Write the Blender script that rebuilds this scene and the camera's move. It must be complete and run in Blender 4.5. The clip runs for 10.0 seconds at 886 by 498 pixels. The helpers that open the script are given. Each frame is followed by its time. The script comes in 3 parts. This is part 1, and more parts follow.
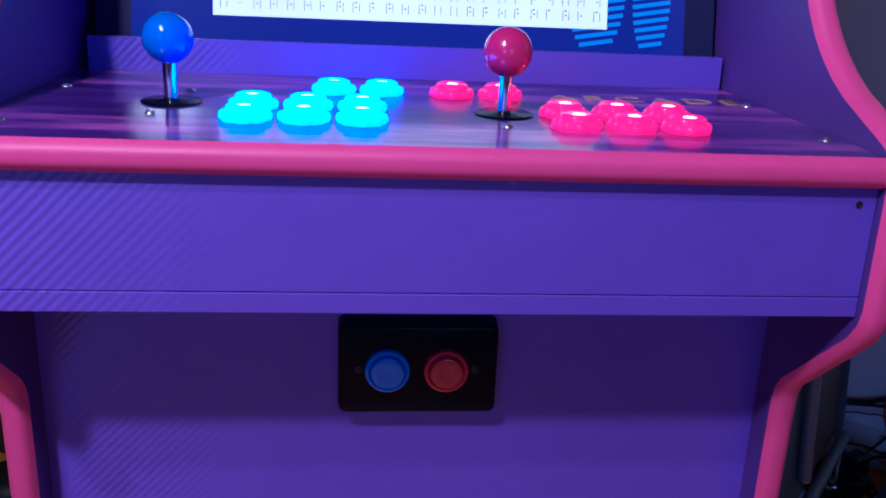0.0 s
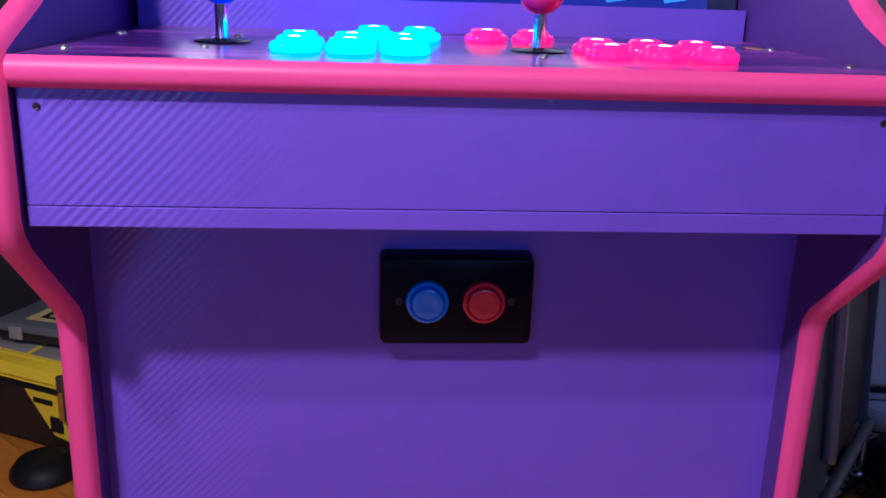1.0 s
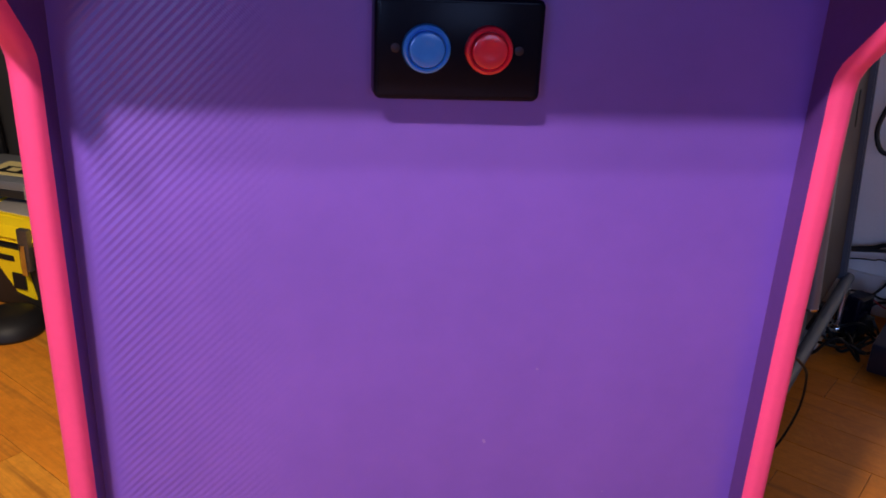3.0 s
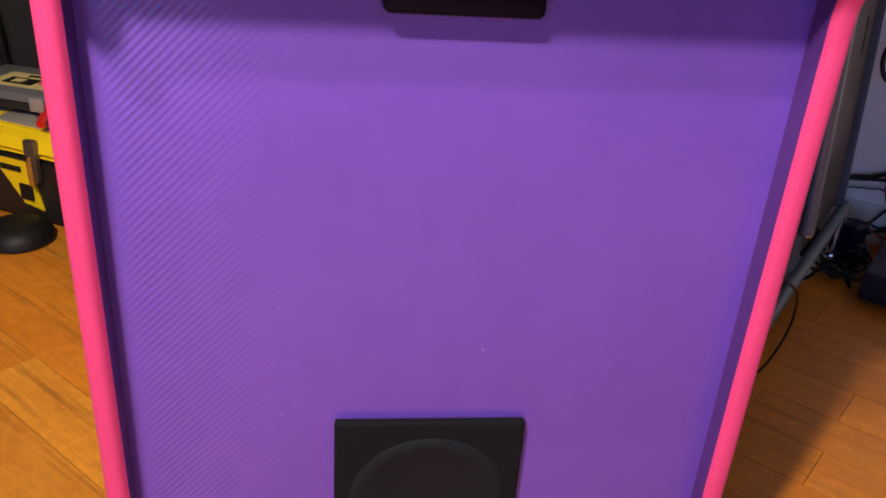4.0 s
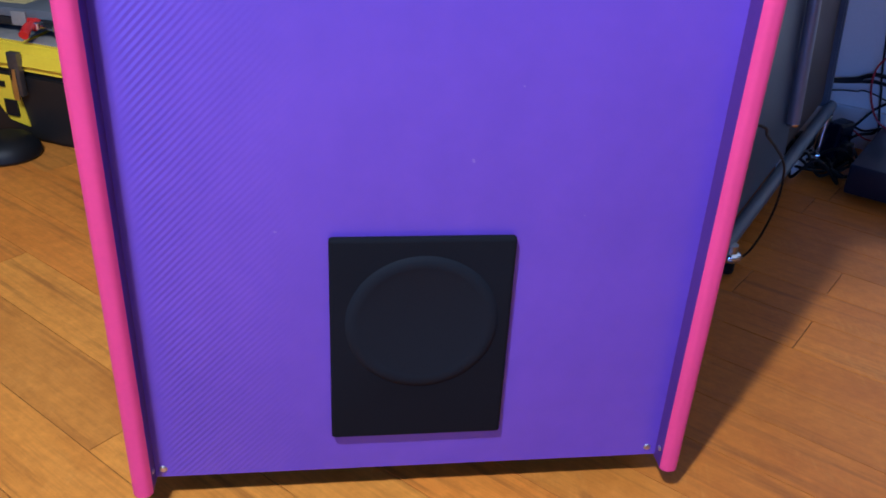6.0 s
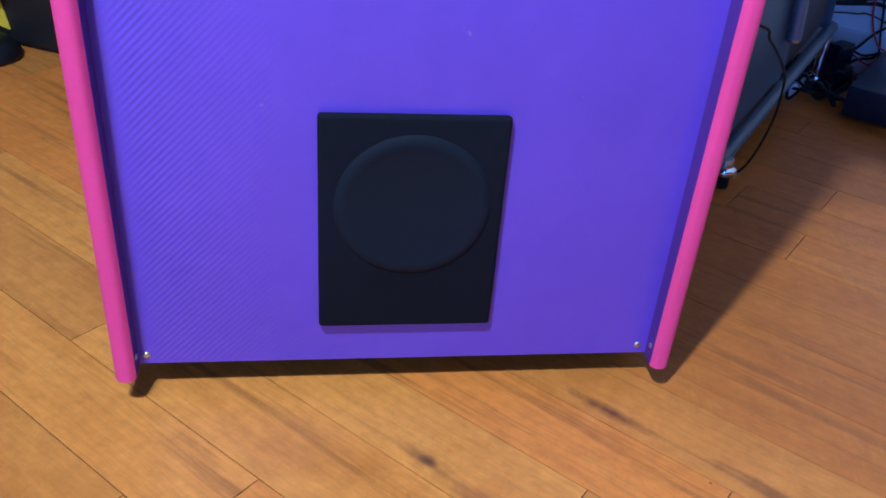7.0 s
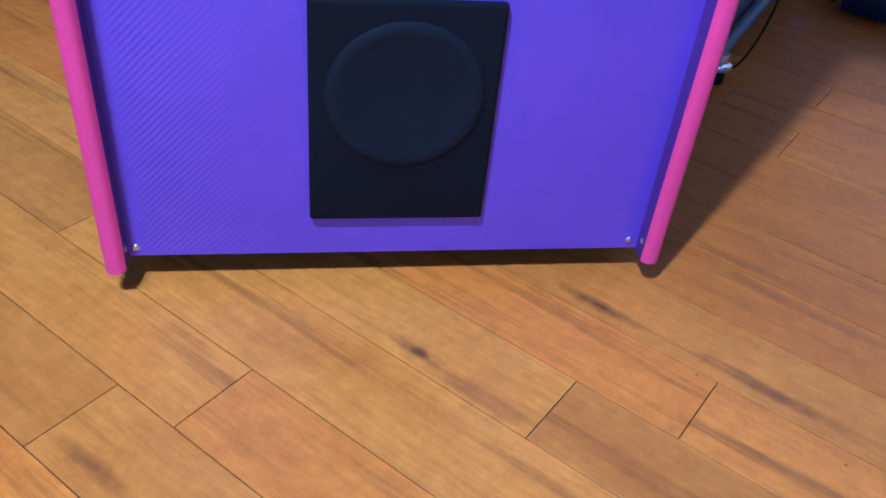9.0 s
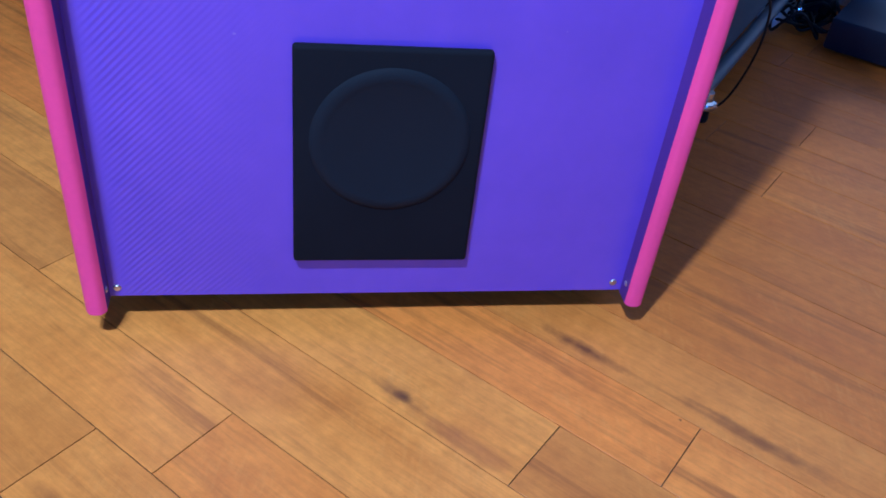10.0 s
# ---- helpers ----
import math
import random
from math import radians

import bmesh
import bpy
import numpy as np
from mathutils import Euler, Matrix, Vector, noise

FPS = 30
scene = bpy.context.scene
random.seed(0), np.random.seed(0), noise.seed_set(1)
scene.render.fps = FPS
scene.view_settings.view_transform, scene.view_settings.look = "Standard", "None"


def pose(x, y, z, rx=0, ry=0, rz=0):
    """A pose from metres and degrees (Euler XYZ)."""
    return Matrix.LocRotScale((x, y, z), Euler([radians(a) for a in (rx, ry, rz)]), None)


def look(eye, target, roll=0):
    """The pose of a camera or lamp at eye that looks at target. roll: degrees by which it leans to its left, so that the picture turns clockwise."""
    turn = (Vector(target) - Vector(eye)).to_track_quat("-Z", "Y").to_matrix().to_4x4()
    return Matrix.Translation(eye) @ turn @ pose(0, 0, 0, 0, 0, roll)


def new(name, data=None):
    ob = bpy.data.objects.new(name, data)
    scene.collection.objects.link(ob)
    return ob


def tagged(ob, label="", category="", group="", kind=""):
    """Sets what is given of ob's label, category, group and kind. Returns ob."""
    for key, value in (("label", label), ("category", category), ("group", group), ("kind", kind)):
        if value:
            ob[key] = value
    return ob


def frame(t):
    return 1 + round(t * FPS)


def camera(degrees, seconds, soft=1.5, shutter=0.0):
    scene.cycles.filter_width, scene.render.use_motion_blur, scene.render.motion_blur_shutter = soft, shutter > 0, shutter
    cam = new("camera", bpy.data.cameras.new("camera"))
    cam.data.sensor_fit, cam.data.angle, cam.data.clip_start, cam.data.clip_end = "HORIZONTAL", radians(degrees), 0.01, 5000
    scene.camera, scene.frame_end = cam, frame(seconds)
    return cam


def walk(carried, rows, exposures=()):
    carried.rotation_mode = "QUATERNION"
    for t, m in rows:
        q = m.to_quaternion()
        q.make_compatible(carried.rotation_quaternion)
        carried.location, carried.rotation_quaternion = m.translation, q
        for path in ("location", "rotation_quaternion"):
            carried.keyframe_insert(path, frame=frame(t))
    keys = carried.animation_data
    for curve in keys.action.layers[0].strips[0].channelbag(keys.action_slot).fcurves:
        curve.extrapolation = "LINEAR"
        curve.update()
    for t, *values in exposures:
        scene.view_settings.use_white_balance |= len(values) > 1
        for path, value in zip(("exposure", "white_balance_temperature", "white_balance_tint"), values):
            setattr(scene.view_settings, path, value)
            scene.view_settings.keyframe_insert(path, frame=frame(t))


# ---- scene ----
cam = camera(54.6, 10.0, soft=1.75)
PATH = [
    (0, (-0.04, -0.587, 0.983), (0.146, 1.318, 0.403), 2.4),
    (0.5, (-0.036, -0.605, 0.955), (0.084, 1.312, 0.395), 1.5),
    (1, (-0.058, -0.627, 0.93), (0.092, 1.294, 0.391), 1.7),
    (1.5, (-0.066, -0.627, 0.905), (0.121, 1.288, 0.361), 2.3),
    (2, (-0.065, -0.615, 0.868), (0.143, 1.284, 0.273), 2.5),
    (2.5, (-0.067, -0.603, 0.834), (0.155, 1.268, 0.162), 2.6),
    (3, (-0.075, -0.602, 0.809), (0.151, 1.24, 0.065), 2.7),
    (4.3, (-0.081, -0.637, 0.812), (0.146, 1.123, -0.11), 4.2),
    (4.5, (-0.081, -0.644, 0.795), (0.151, 1.12, -0.12), 4.0),
    (5, (-0.08, -0.665, 0.767), (0.153, 1.089, -0.166), 3.8),
    (5.2, (-0.079, -0.678, 0.757), (0.143, 1.077, -0.176), 3.5),
    (6.3, (-0.084, -0.706, 0.659), (0.174, 1.025, -0.309), 3.0),
    (6.5, (-0.081, -0.711, 0.648), (0.173, 1.011, -0.339), 3.2),
    (7, (-0.084, -0.709, 0.621), (0.193, 0.966, -0.435), 4.7),
    (7.5, (-0.087, -0.705, 0.601), (0.227, 0.902, -0.546), 6.5),
    (8, (-0.088, -0.702, 0.593), (0.239, 0.842, -0.636), 7.2),
    (8.5, (-0.089, -0.699, 0.596), (0.233, 0.828, -0.656), 6.8),
    (9, (-0.09, -0.705, 0.61), (0.219, 0.832, -0.633), 6.2),
    (9.5, (-0.085, -0.695, 0.611), (0.235, 0.854, -0.614), 6.5),
    (10, (-0.086, -0.69, 0.627), (0.252, 0.872, -0.576), 7.2),
]
EXPOSURES = [
    (0.0, -0.95, 4400, 25),
    (1.0, -0.40, 5100, 28),
    (2.0, -0.17, 6700, 19),
    (2.5, 0.34, 6800, 15),
    (4.5, 0.50, 6900, 14),
    (5.2, 0.38, 6600, 15),
    (6.3, 0.42, 4050, 7),
    (10.0, 0.40, 3740, 8),
]
walk(cam, [(t, look(eye, target, roll)) for t, eye, target, roll in PATH], EXPOSURES)

# ---- light ----
world = bpy.data.worlds.new("world")
scene.world = world
world.use_nodes = True
world.node_tree.nodes["Background"].inputs["Color"].default_value = (0.45, 0.55, 1.0, 1)
world.node_tree.nodes["Background"].inputs["Strength"].default_value = 0.3


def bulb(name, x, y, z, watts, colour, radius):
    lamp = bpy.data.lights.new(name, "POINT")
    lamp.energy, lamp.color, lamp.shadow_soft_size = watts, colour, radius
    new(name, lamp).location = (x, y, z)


# Unseen warm sources, their places worked out from where shadows fall.
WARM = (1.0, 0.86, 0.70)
bulb("unseen_near_bulb", -0.470, -0.82, 1.645, 70, WARM, 0.035)
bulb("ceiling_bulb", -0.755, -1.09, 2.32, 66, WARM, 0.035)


def window_light(m, watts):
    """Cool daylight fill standing in an unseen window's opening."""
    lamp = bpy.data.lights.new("window_daylight", "AREA")
    lamp.energy, lamp.color, lamp.shape, lamp.size, lamp.size_y = watts, (0.26, 0.44, 1.0), "RECTANGLE", 1.1, 1.1
    new("window_daylight", lamp).matrix_world = pose(0, 0, 0, 0, 0, 47.2) @ m


window_light(pose(-4.18, -1.40, 1.30, 90, 0, -90), 24)
# Second unseen window, added to fill the shade that the first one misses.
window_light(pose(-1.95, -2.38, 1.30, 90, 0, 0), 9)


# ---- materials ----
class Nodes:
    """Small wrapper to wire a node material."""

    def __init__(self, name):
        self.mat = bpy.data.materials.new(name)
        self.mat.use_nodes = True
        self.tree = self.mat.node_tree
        self.shader = self.tree.nodes["Principled BSDF"]

    def add(self, kind, **values):
        node = self.tree.nodes.new(kind)
        for key, value in values.items():
            node.inputs[key].default_value = value
        return node

    def link(self, a, b):
        self.tree.links.new(a, b)

    def math(self, op, a, b=None):
        node = self.tree.nodes.new("ShaderNodeMath")
        node.operation = op
        for i, v in enumerate((a, b)):
            if v is None:
                continue
            if isinstance(v, (int, float)):
                node.inputs[i].default_value = v
            else:
                self.link(v, node.inputs[i])
        return node.outputs[0]

    def where(self):
        return self.tree.nodes.new("ShaderNodeNewGeometry").outputs["Position"]

    def noise(self, vector, scale, detail=4.0, rough=0.55):
        node = self.add("ShaderNodeTexNoise", Scale=scale, Detail=detail, Roughness=rough)
        self.link(vector, node.inputs["Vector"])
        return node.outputs["Fac"]

    def ramp(self, fac, stops):
        node = self.tree.nodes.new("ShaderNodeValToRGB")
        band = node.color_ramp
        while len(band.elements) < len(stops):
            band.elements.new(0.5)
        for el, (at, col) in zip(band.elements, stops):
            el.position, el.color = at, (*col, 1)
        self.link(fac, node.inputs["Fac"])
        return node.outputs["Color"]

    def mix(self, fac, a, b, mode="MIX"):
        node = self.tree.nodes.new("ShaderNodeMix")
        node.data_type, node.blend_type = "RGBA", mode
        for i, v in ((0, fac), (6, a), (7, b)):
            if isinstance(v, (int, float)):
                node.inputs[i].default_value = v
            elif isinstance(v, tuple):
                node.inputs[i].default_value = (*v, 1)
            else:
                self.link(v, node.inputs[i])
        return node.outputs[2]

    def bump(self, height, strength, distance):
        node = self.add("ShaderNodeBump", Strength=strength, Distance=distance)
        self.link(height, node.inputs["Height"])
        return node.outputs["Normal"]

    def range(self, fac, low, high):
        node = self.add("ShaderNodeMapRange")
        node.inputs["To Min"].default_value, node.inputs["To Max"].default_value = low, high
        self.link(fac, node.inputs["Value"])
        return node.outputs["Result"]


def surface(name, base, rough=0.5, metal=0.0, var=0.16, scale=9.0, fine=160.0, bump=0.15, coat=0.0, depth=0.001, spec=0.5):
    """A plain surface with blotches, fine grain and uneven gloss."""
    n = Nodes(name)
    p = n.where()
    big, small = n.noise(p, scale, 5), n.noise(p, fine, 3)
    low = tuple(c * (1 - var) for c in base)
    high = tuple(min(1.0, c * (1 + var)) for c in base)
    colour = n.ramp(n.math("ADD", n.math("MULTIPLY", big, 0.7), n.math("MULTIPLY", small, 0.3)), [(0.3, low), (0.7, high)])
    n.link(colour, n.shader.inputs["Base Color"])
    n.link(n.range(big, max(0.02, rough - 0.09), min(1, rough + 0.09)), n.shader.inputs["Roughness"])
    n.shader.inputs["Metallic"].default_value = metal
    n.shader.inputs["Specular IOR Level"].default_value = spec
    n.shader.inputs["Coat Weight"].default_value = coat
    n.shader.inputs["Coat Roughness"].default_value = 0.08
    n.link(n.bump(small, bump, depth), n.shader.inputs["Normal"])
    return n.mat


def fibre_wrap():
    """Purple carbon-look vinyl: diagonal ribs about 5 mm apart, with a fine cross weave."""
    n = Nodes("purple_fibre_wrap")
    p = n.where()
    sep = n.tree.nodes.new("ShaderNodeSeparateXYZ")
    n.link(p, sep.inputs[0])
    x, y, z = sep.outputs
    across = n.math("SUBTRACT", n.math("ADD", x, y), z)
    along = n.math("ADD", n.math("ADD", x, y), z)
    wobble = n.math("MULTIPLY", n.noise(p, 30, 2), 0.0016)
    rib = n.math("SINE", n.math("MULTIPLY", n.math("ADD", across, wobble), 2 * math.pi / 0.0073))
    weave = n.math("SINE", n.math("MULTIPLY", along, 2 * math.pi / 0.0024))
    # Light put into the bump: ribs fade rightwards, where no highlight shows them.
    rib_sheen = n.tree.nodes.new("ShaderNodeMapRange")
    rib_sheen.interpolation_type = "SMOOTHSTEP"
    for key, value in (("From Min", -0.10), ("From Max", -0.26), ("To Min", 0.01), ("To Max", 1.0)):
        rib_sheen.inputs[key].default_value = value
    n.link(n.math("ADD", x, n.math("MULTIPLY", n.math("SUBTRACT", n.noise(p, 4, 2), 0.5), 0.10)), rib_sheen.inputs["Value"])
    # The ribs also flatten at the far left, where shade would hide them.
    height = n.math("MULTIPLY", n.math("ADD", rib, n.math("MULTIPLY", weave, 0.18)), n.math("MULTIPLY", rib_sheen.outputs["Result"], n.ramp(n.math("ADD", x, 0.5), [(0.240, (0.12, 0.12, 0.12)), (0.256, (1, 1, 1))])))
    big, small = n.noise(p, 5, 5), n.noise(p, 420, 3)
    weft = n.math("MULTIPLY", n.math("ADD", n.math("MULTIPLY", rib, 0.03), n.math("MULTIPLY", weave, 0.08)), 1.0)
    tone = n.ramp(n.math("ADD", n.math("MULTIPLY", big, 0.72), n.math("MULTIPLY", n.noise(p, 38, 4), 0.28)), [(0.3, (0.126, 0.061, 0.49)), (0.7, (0.168, 0.077, 0.58))])
    speck = n.ramp(n.noise(p, 55, 1), [(0.79, (0, 0, 0)), (0.80, (1, 1, 1))])
    n.link(n.mix(n.math("MULTIPLY", speck, 0.25), tone, (0.5, 0.42, 0.62)), n.shader.inputs["Base Color"])
    n.link(n.range(small, 0.50, 0.64), n.shader.inputs["Roughness"])
    n.shader.inputs["Specular IOR Level"].default_value = 0.25
    n.shader.inputs["Coat Weight"].default_value = 1.0
    n.shader.inputs["Coat IOR"].default_value = 1.55
    n.link(n.range(small, 0.26, 0.36), n.shader.inputs["Coat Roughness"])
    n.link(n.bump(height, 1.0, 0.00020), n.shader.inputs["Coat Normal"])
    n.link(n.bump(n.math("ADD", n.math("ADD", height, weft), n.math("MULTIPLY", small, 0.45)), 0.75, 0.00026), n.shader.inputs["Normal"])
    return n.mat


def floor_wood():
    """Varnished hardwood strip: grain along each board, dark heart streaks, a knot."""
    n = Nodes("floor_wood")
    p = n.where()
    turn = n.tree.nodes.new("ShaderNodeVectorRotate")
    turn.rotation_type = "Z_AXIS"
    turn.inputs["Angle"].default_value = radians(44.6)
    n.link(p, turn.inputs["Vector"])
    rnd = n.tree.nodes.new("ShaderNodeObjectInfo").outputs["Random"]
    shift = n.tree.nodes.new("ShaderNodeVectorMath")
    shift.operation = "ADD"
    comb = n.tree.nodes.new("ShaderNodeCombineXYZ")
    n.link(n.math("MULTIPLY", rnd, 37.0), comb.inputs[0])
    n.link(n.math("MULTIPLY", rnd, 11.0), comb.inputs[1])
    n.link(turn.outputs[0], shift.inputs[0])
    n.link(comb.outputs[0], shift.inputs[1])

    def stretched(sx, sy):
        node = n.tree.nodes.new("ShaderNodeMapping")
        node.inputs["Scale"].default_value = (sx, sy, 1)
        n.link(shift.outputs[0], node.inputs["Vector"])
        return node.outputs[0]

    grain = n.noise(stretched(11, 130), 1.0, 9, 0.85)
    broad = n.noise(stretched(3.4, 11), 1.0, 7, 0.66)
    heart = n.noise(stretched(1.3, 24), 1.7, 5, 0.6)
    pores = n.noise(stretched(60, 900), 1.0, 2)
    tone = n.ramp(rnd, [(0.0, (0.72, 0.280, 0.031)), (0.5, (0.75, 0.300, 0.034)), (1.0, (0.79, 0.322, 0.039))])
    own = n.tree.nodes["Object Info"].outputs["Color"]
    tone = n.mix(1.0, tone, own, "MULTIPLY")
    tint = n.ramp(broad, [(0.25, (0.78, 0.67, 0.55)), (0.5, (1.0, 0.98, 0.95)), (0.75, (1.12, 1.12, 1.10))])
    wood = n.mix(1.0, tone, tint, "MULTIPLY")
    wood = n.mix(n.math("MULTIPLY", n.ramp(grain, [(0.40, (1, 1, 1)), (0.56, (0, 0, 0))]), 0.30), wood, (0.32, 0.118, 0.024))
    wood = n.mix(n.math("MULTIPLY", n.ramp(heart, [(0.55, (0, 0, 0)), (0.68, (1, 1, 1))]), 0.62), wood, (0.27, 0.090, 0.018))
    skew = n.tree.nodes.new("ShaderNodeVectorRotate")
    skew.rotation_type = "Z_AXIS"
    skew.inputs["Angle"].default_value = radians(58)
    n.link(shift.outputs[0], skew.inputs["Vector"])
    rays = n.tree.nodes.new("ShaderNodeMapping")
    rays.inputs["Scale"].default_value = (34, 190, 1)
    n.link(skew.outputs[0], rays.inputs["Vector"])
    fleck = n.math("MULTIPLY", n.noise(rays.outputs[0], 1.0, 4, 0.6), n.noise(stretched(5, 16), 1.0, 3))
    wood = n.mix(n.math("MULTIPLY", n.ramp(fleck, [(0.29, (0, 0, 0)), (0.42, (1, 1, 1))]), 0.08), wood, (0.96, 0.56, 0.14))
    mottle = n.ramp(n.noise(p, 48, 5, 0.65), [(0.3, (0.88, 0.85, 0.80)), (0.7, (1.10, 1.11, 1.10))])
    wood = n.mix(1.0, wood, mottle, "MULTIPLY")
    # one knot with its halo, and a long dark streak through the board beside it
    rings = n.noise(p, 60, 3)
    for (kx, ky, rx, ry, power, dark) in ((0.018, -0.114, 0.021, 0.0115, 0.9, (0.085, 0.035, 0.018)), (0.012, -0.108, 0.055, 0.024, 0.55, (0.17, 0.07, 0.03)), (0.068, -0.172, 0.110, 0.024, 0.6, (0.36, 0.120, 0.030)), (0.221, -0.053, 0.100, 0.016, 0.95, (0.16, 0.056, 0.016)), (0.365, -0.190, 0.150, 0.018, 0.80, (0.20, 0.070, 0.018)), (0.330, -0.148, 0.075, 0.006, 0.5, (0.20, 0.07, 0.018)), (0.292, -0.157, 0.0035, 0.0030, 1.0, (0.03, 0.014, 0.008)), (0.392, -0.274, 0.0040, 0.0030, 1.0, (0.03, 0.014, 0.008)), (-0.270, -0.232, 0.095, 0.018, 0.75, (0.22, 0.075, 0.020))):
        place = n.tree.nodes.new("ShaderNodeVectorMath")
        place.operation = "SUBTRACT"
        place.inputs[1].default_value = (kx, ky, 0)
        n.link(p, place.inputs[0])
        spin = n.tree.nodes.new("ShaderNodeVectorRotate")
        spin.rotation_type = "Z_AXIS"
        spin.inputs["Angle"].default_value = radians(44.6)
        n.link(place.outputs[0], spin.inputs["Vector"])
        size = n.tree.nodes.new("ShaderNodeMapping")
        size.inputs["Scale"].default_value = (1 / rx, 1 / ry, 0)
        n.link(spin.outputs[0], size.inputs["Vector"])
        length = n.tree.nodes.new("ShaderNodeVectorMath")
        length.operation = "LENGTH"
        n.link(size.outputs[0], length.inputs[0])
        spot = n.ramp(n.math("ADD", length.outputs["Value"], n.math("MULTIPLY", rings, 0.7)), [(0.40, (1, 1, 1)), (1.2, (0, 0, 0))])
        wood = n.mix(n.math("MULTIPLY", spot, power), wood, dark)
    n.link(wood, n.shader.inputs["Base Color"])
    n.link(n.range(broad, 0.30, 0.46), n.shader.inputs["Roughness"])
    n.shader.inputs["Specular IOR Level"].default_value = 0.32
    n.link(n.bump(n.math("ADD", grain, pores), 0.12, 0.0006), n.shader.inputs["Normal"])
    return n.mat


def glowing(name, colour, light, strength):
    """Translucent coloured plastic lit from inside."""
    n = Nodes(name)
    p = n.where()
    n.link(n.ramp(n.noise(p, 140, 3), [(0.3, tuple(c * 0.8 for c in colour)), (0.7, colour)]), n.shader.inputs["Base Color"])
    n.shader.inputs["Roughness"].default_value = 0.12
    n.shader.inputs["Emission Color"].default_value = (*light, 1)
    n.shader.inputs["Emission Strength"].default_value = strength
    return n.mat


def deck_print():
    """Glossy printed overlay: dark purple with pale violet streaks running across."""
    n = Nodes("deck_print")
    p = n.where()
    m = n.tree.nodes.new("ShaderNodeMapping")
    m.inputs["Scale"].default_value = (5, 34, 34)
    n.link(p, m.inputs["Vector"])
    streak = n.noise(m.outputs[0], 1.0, 5, 0.6)
    colour = n.ramp(streak, [(0.36, (0.030, 0.010, 0.11)), (0.50, (0.085, 0.022, 0.22)), (0.58, (0.30, 0.06, 0.36)), (0.68, (0.52, 0.13, 0.52))])
    n.link(colour, n.shader.inputs["Base Color"])
    n.shader.inputs["Roughness"].default_value = 0.28
    n.shader.inputs["Specular Tint"].default_value = (0.9, 0.45, 0.95, 1)
    n.shader.inputs["Coat Weight"].default_value = 0.3
    n.shader.inputs["Coat Roughness"].default_value = 0.06
    n.link(n.bump(n.noise(p, 18, 2), 0.08, 0.002), n.shader.inputs["Coat Normal"])
    return n.mat


def backlit(name, colour, strength):
    n = Nodes(name)
    p = n.where()
    n.link(n.ramp(n.noise(p, 6, 3), [(0.3, tuple(c * 0.85 for c in colour)), (0.7, colour)]), n.shader.inputs["Emission Color"])
    n.shader.inputs["Base Color"].default_value = (0.02, 0.02, 0.02, 1)
    n.shader.inputs["Roughness"].default_value = 0.12
    n.shader.inputs["Emission Strength"].default_value = strength
    return n.mat


WRAP = fibre_wrap()
WOOD = floor_wood()
DECK = deck_print()
SIDE = surface("plum_laminate", (0.095, 0.036, 0.245), 0.42, var=0.12, bump=0.1)
PINK = surface("pink_plastic_trim", (0.80, 0.066, 0.27), 0.5, var=0.07, bump=0.05)
BLACK = surface("black_gloss_plastic", (0.003, 0.004, 0.013), 0.26, var=0.2, bump=0.02, spec=0.12)
BEZEL = surface("navy_black_bezel", (0.012, 0.014, 0.060), 0.16, var=0.2, bump=0.02, spec=0.4)
CLOTH = surface("black_speaker_cloth", (0.008, 0.009, 0.013), 0.85, var=0.25, fine=900, bump=0.5, spec=0.12)
CLOTH_DISC = surface("taut_grey_black_cloth", (0.010, 0.013, 0.019), 0.75, var=0.2, fine=900, bump=0.5, spec=0.15)
STEEL = surface("chrome", (0.75, 0.76, 0.78), 0.12, 1.0, var=0.05, bump=0.03)
SCREW = surface("zinc_screw", (0.62, 0.62, 0.64), 0.35, 1.0, var=0.1, bump=0.1)
DARK_SCREW = surface("dark_screw", (0.03, 0.025, 0.04), 0.5, 0.6)
BLUE = surface("blue_plastic", (0.024, 0.27, 0.95), 0.22, var=0.05, bump=0.02, coat=0.5)
RED = surface("red_plastic", (0.72, 0.022, 0.060), 0.22, var=0.05, bump=0.02, coat=0.5)
BALL_BLUE = surface("blue_ball_plastic", (0.010, 0.16, 0.72), 0.15, var=0.04, bump=0.01, coat=0.6)
BALL_RED = surface("red_ball_plastic", (0.60, 0.02, 0.15), 0.15, var=0.04, bump=0.01, coat=0.6)
CYAN_GLOW = glowing("cyan_lit_plastic", (0.02, 0.45, 0.8), (0.0, 0.105, 1.0), 17.0)
PINK_GLOW = glowing("pink_lit_plastic", (0.7, 0.015, 0.12), (1.0, 0.004, 0.095), 2.5)
CYAN_LED = glowing("cyan_lamp_lens", (0.5, 0.8, 0.9), (0.35, 0.85, 1.0), 6.0)
PINK_LED = glowing("pink_lamp_lens", (0.9, 0.6, 0.7), (1.0, 0.58, 0.66), 4.5)
GOLD = surface("pale_gold_print", (0.78, 0.43, 0.17), 0.3, var=0.1, bump=0.02, coat=0.8)
SCREEN = backlit("blue_screen", (0.004, 0.020, 0.34), 1.0)
SCREEN_WHITE = backlit("white_screen_band", (0.94, 0.94, 0.90), 2.1)
SCREEN_STRIPE = backlit("pale_blue_stripe", (0.06, 0.35, 0.85), 1.3)
INK = surface("screen_ink", (0.10, 0.10, 0.12), 0.3, bump=0.02)
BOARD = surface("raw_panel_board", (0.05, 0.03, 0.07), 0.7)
YELLOW = surface("yellow_plastic", (0.95, 0.68, 0.012), 0.38, var=0.08, bump=0.08)
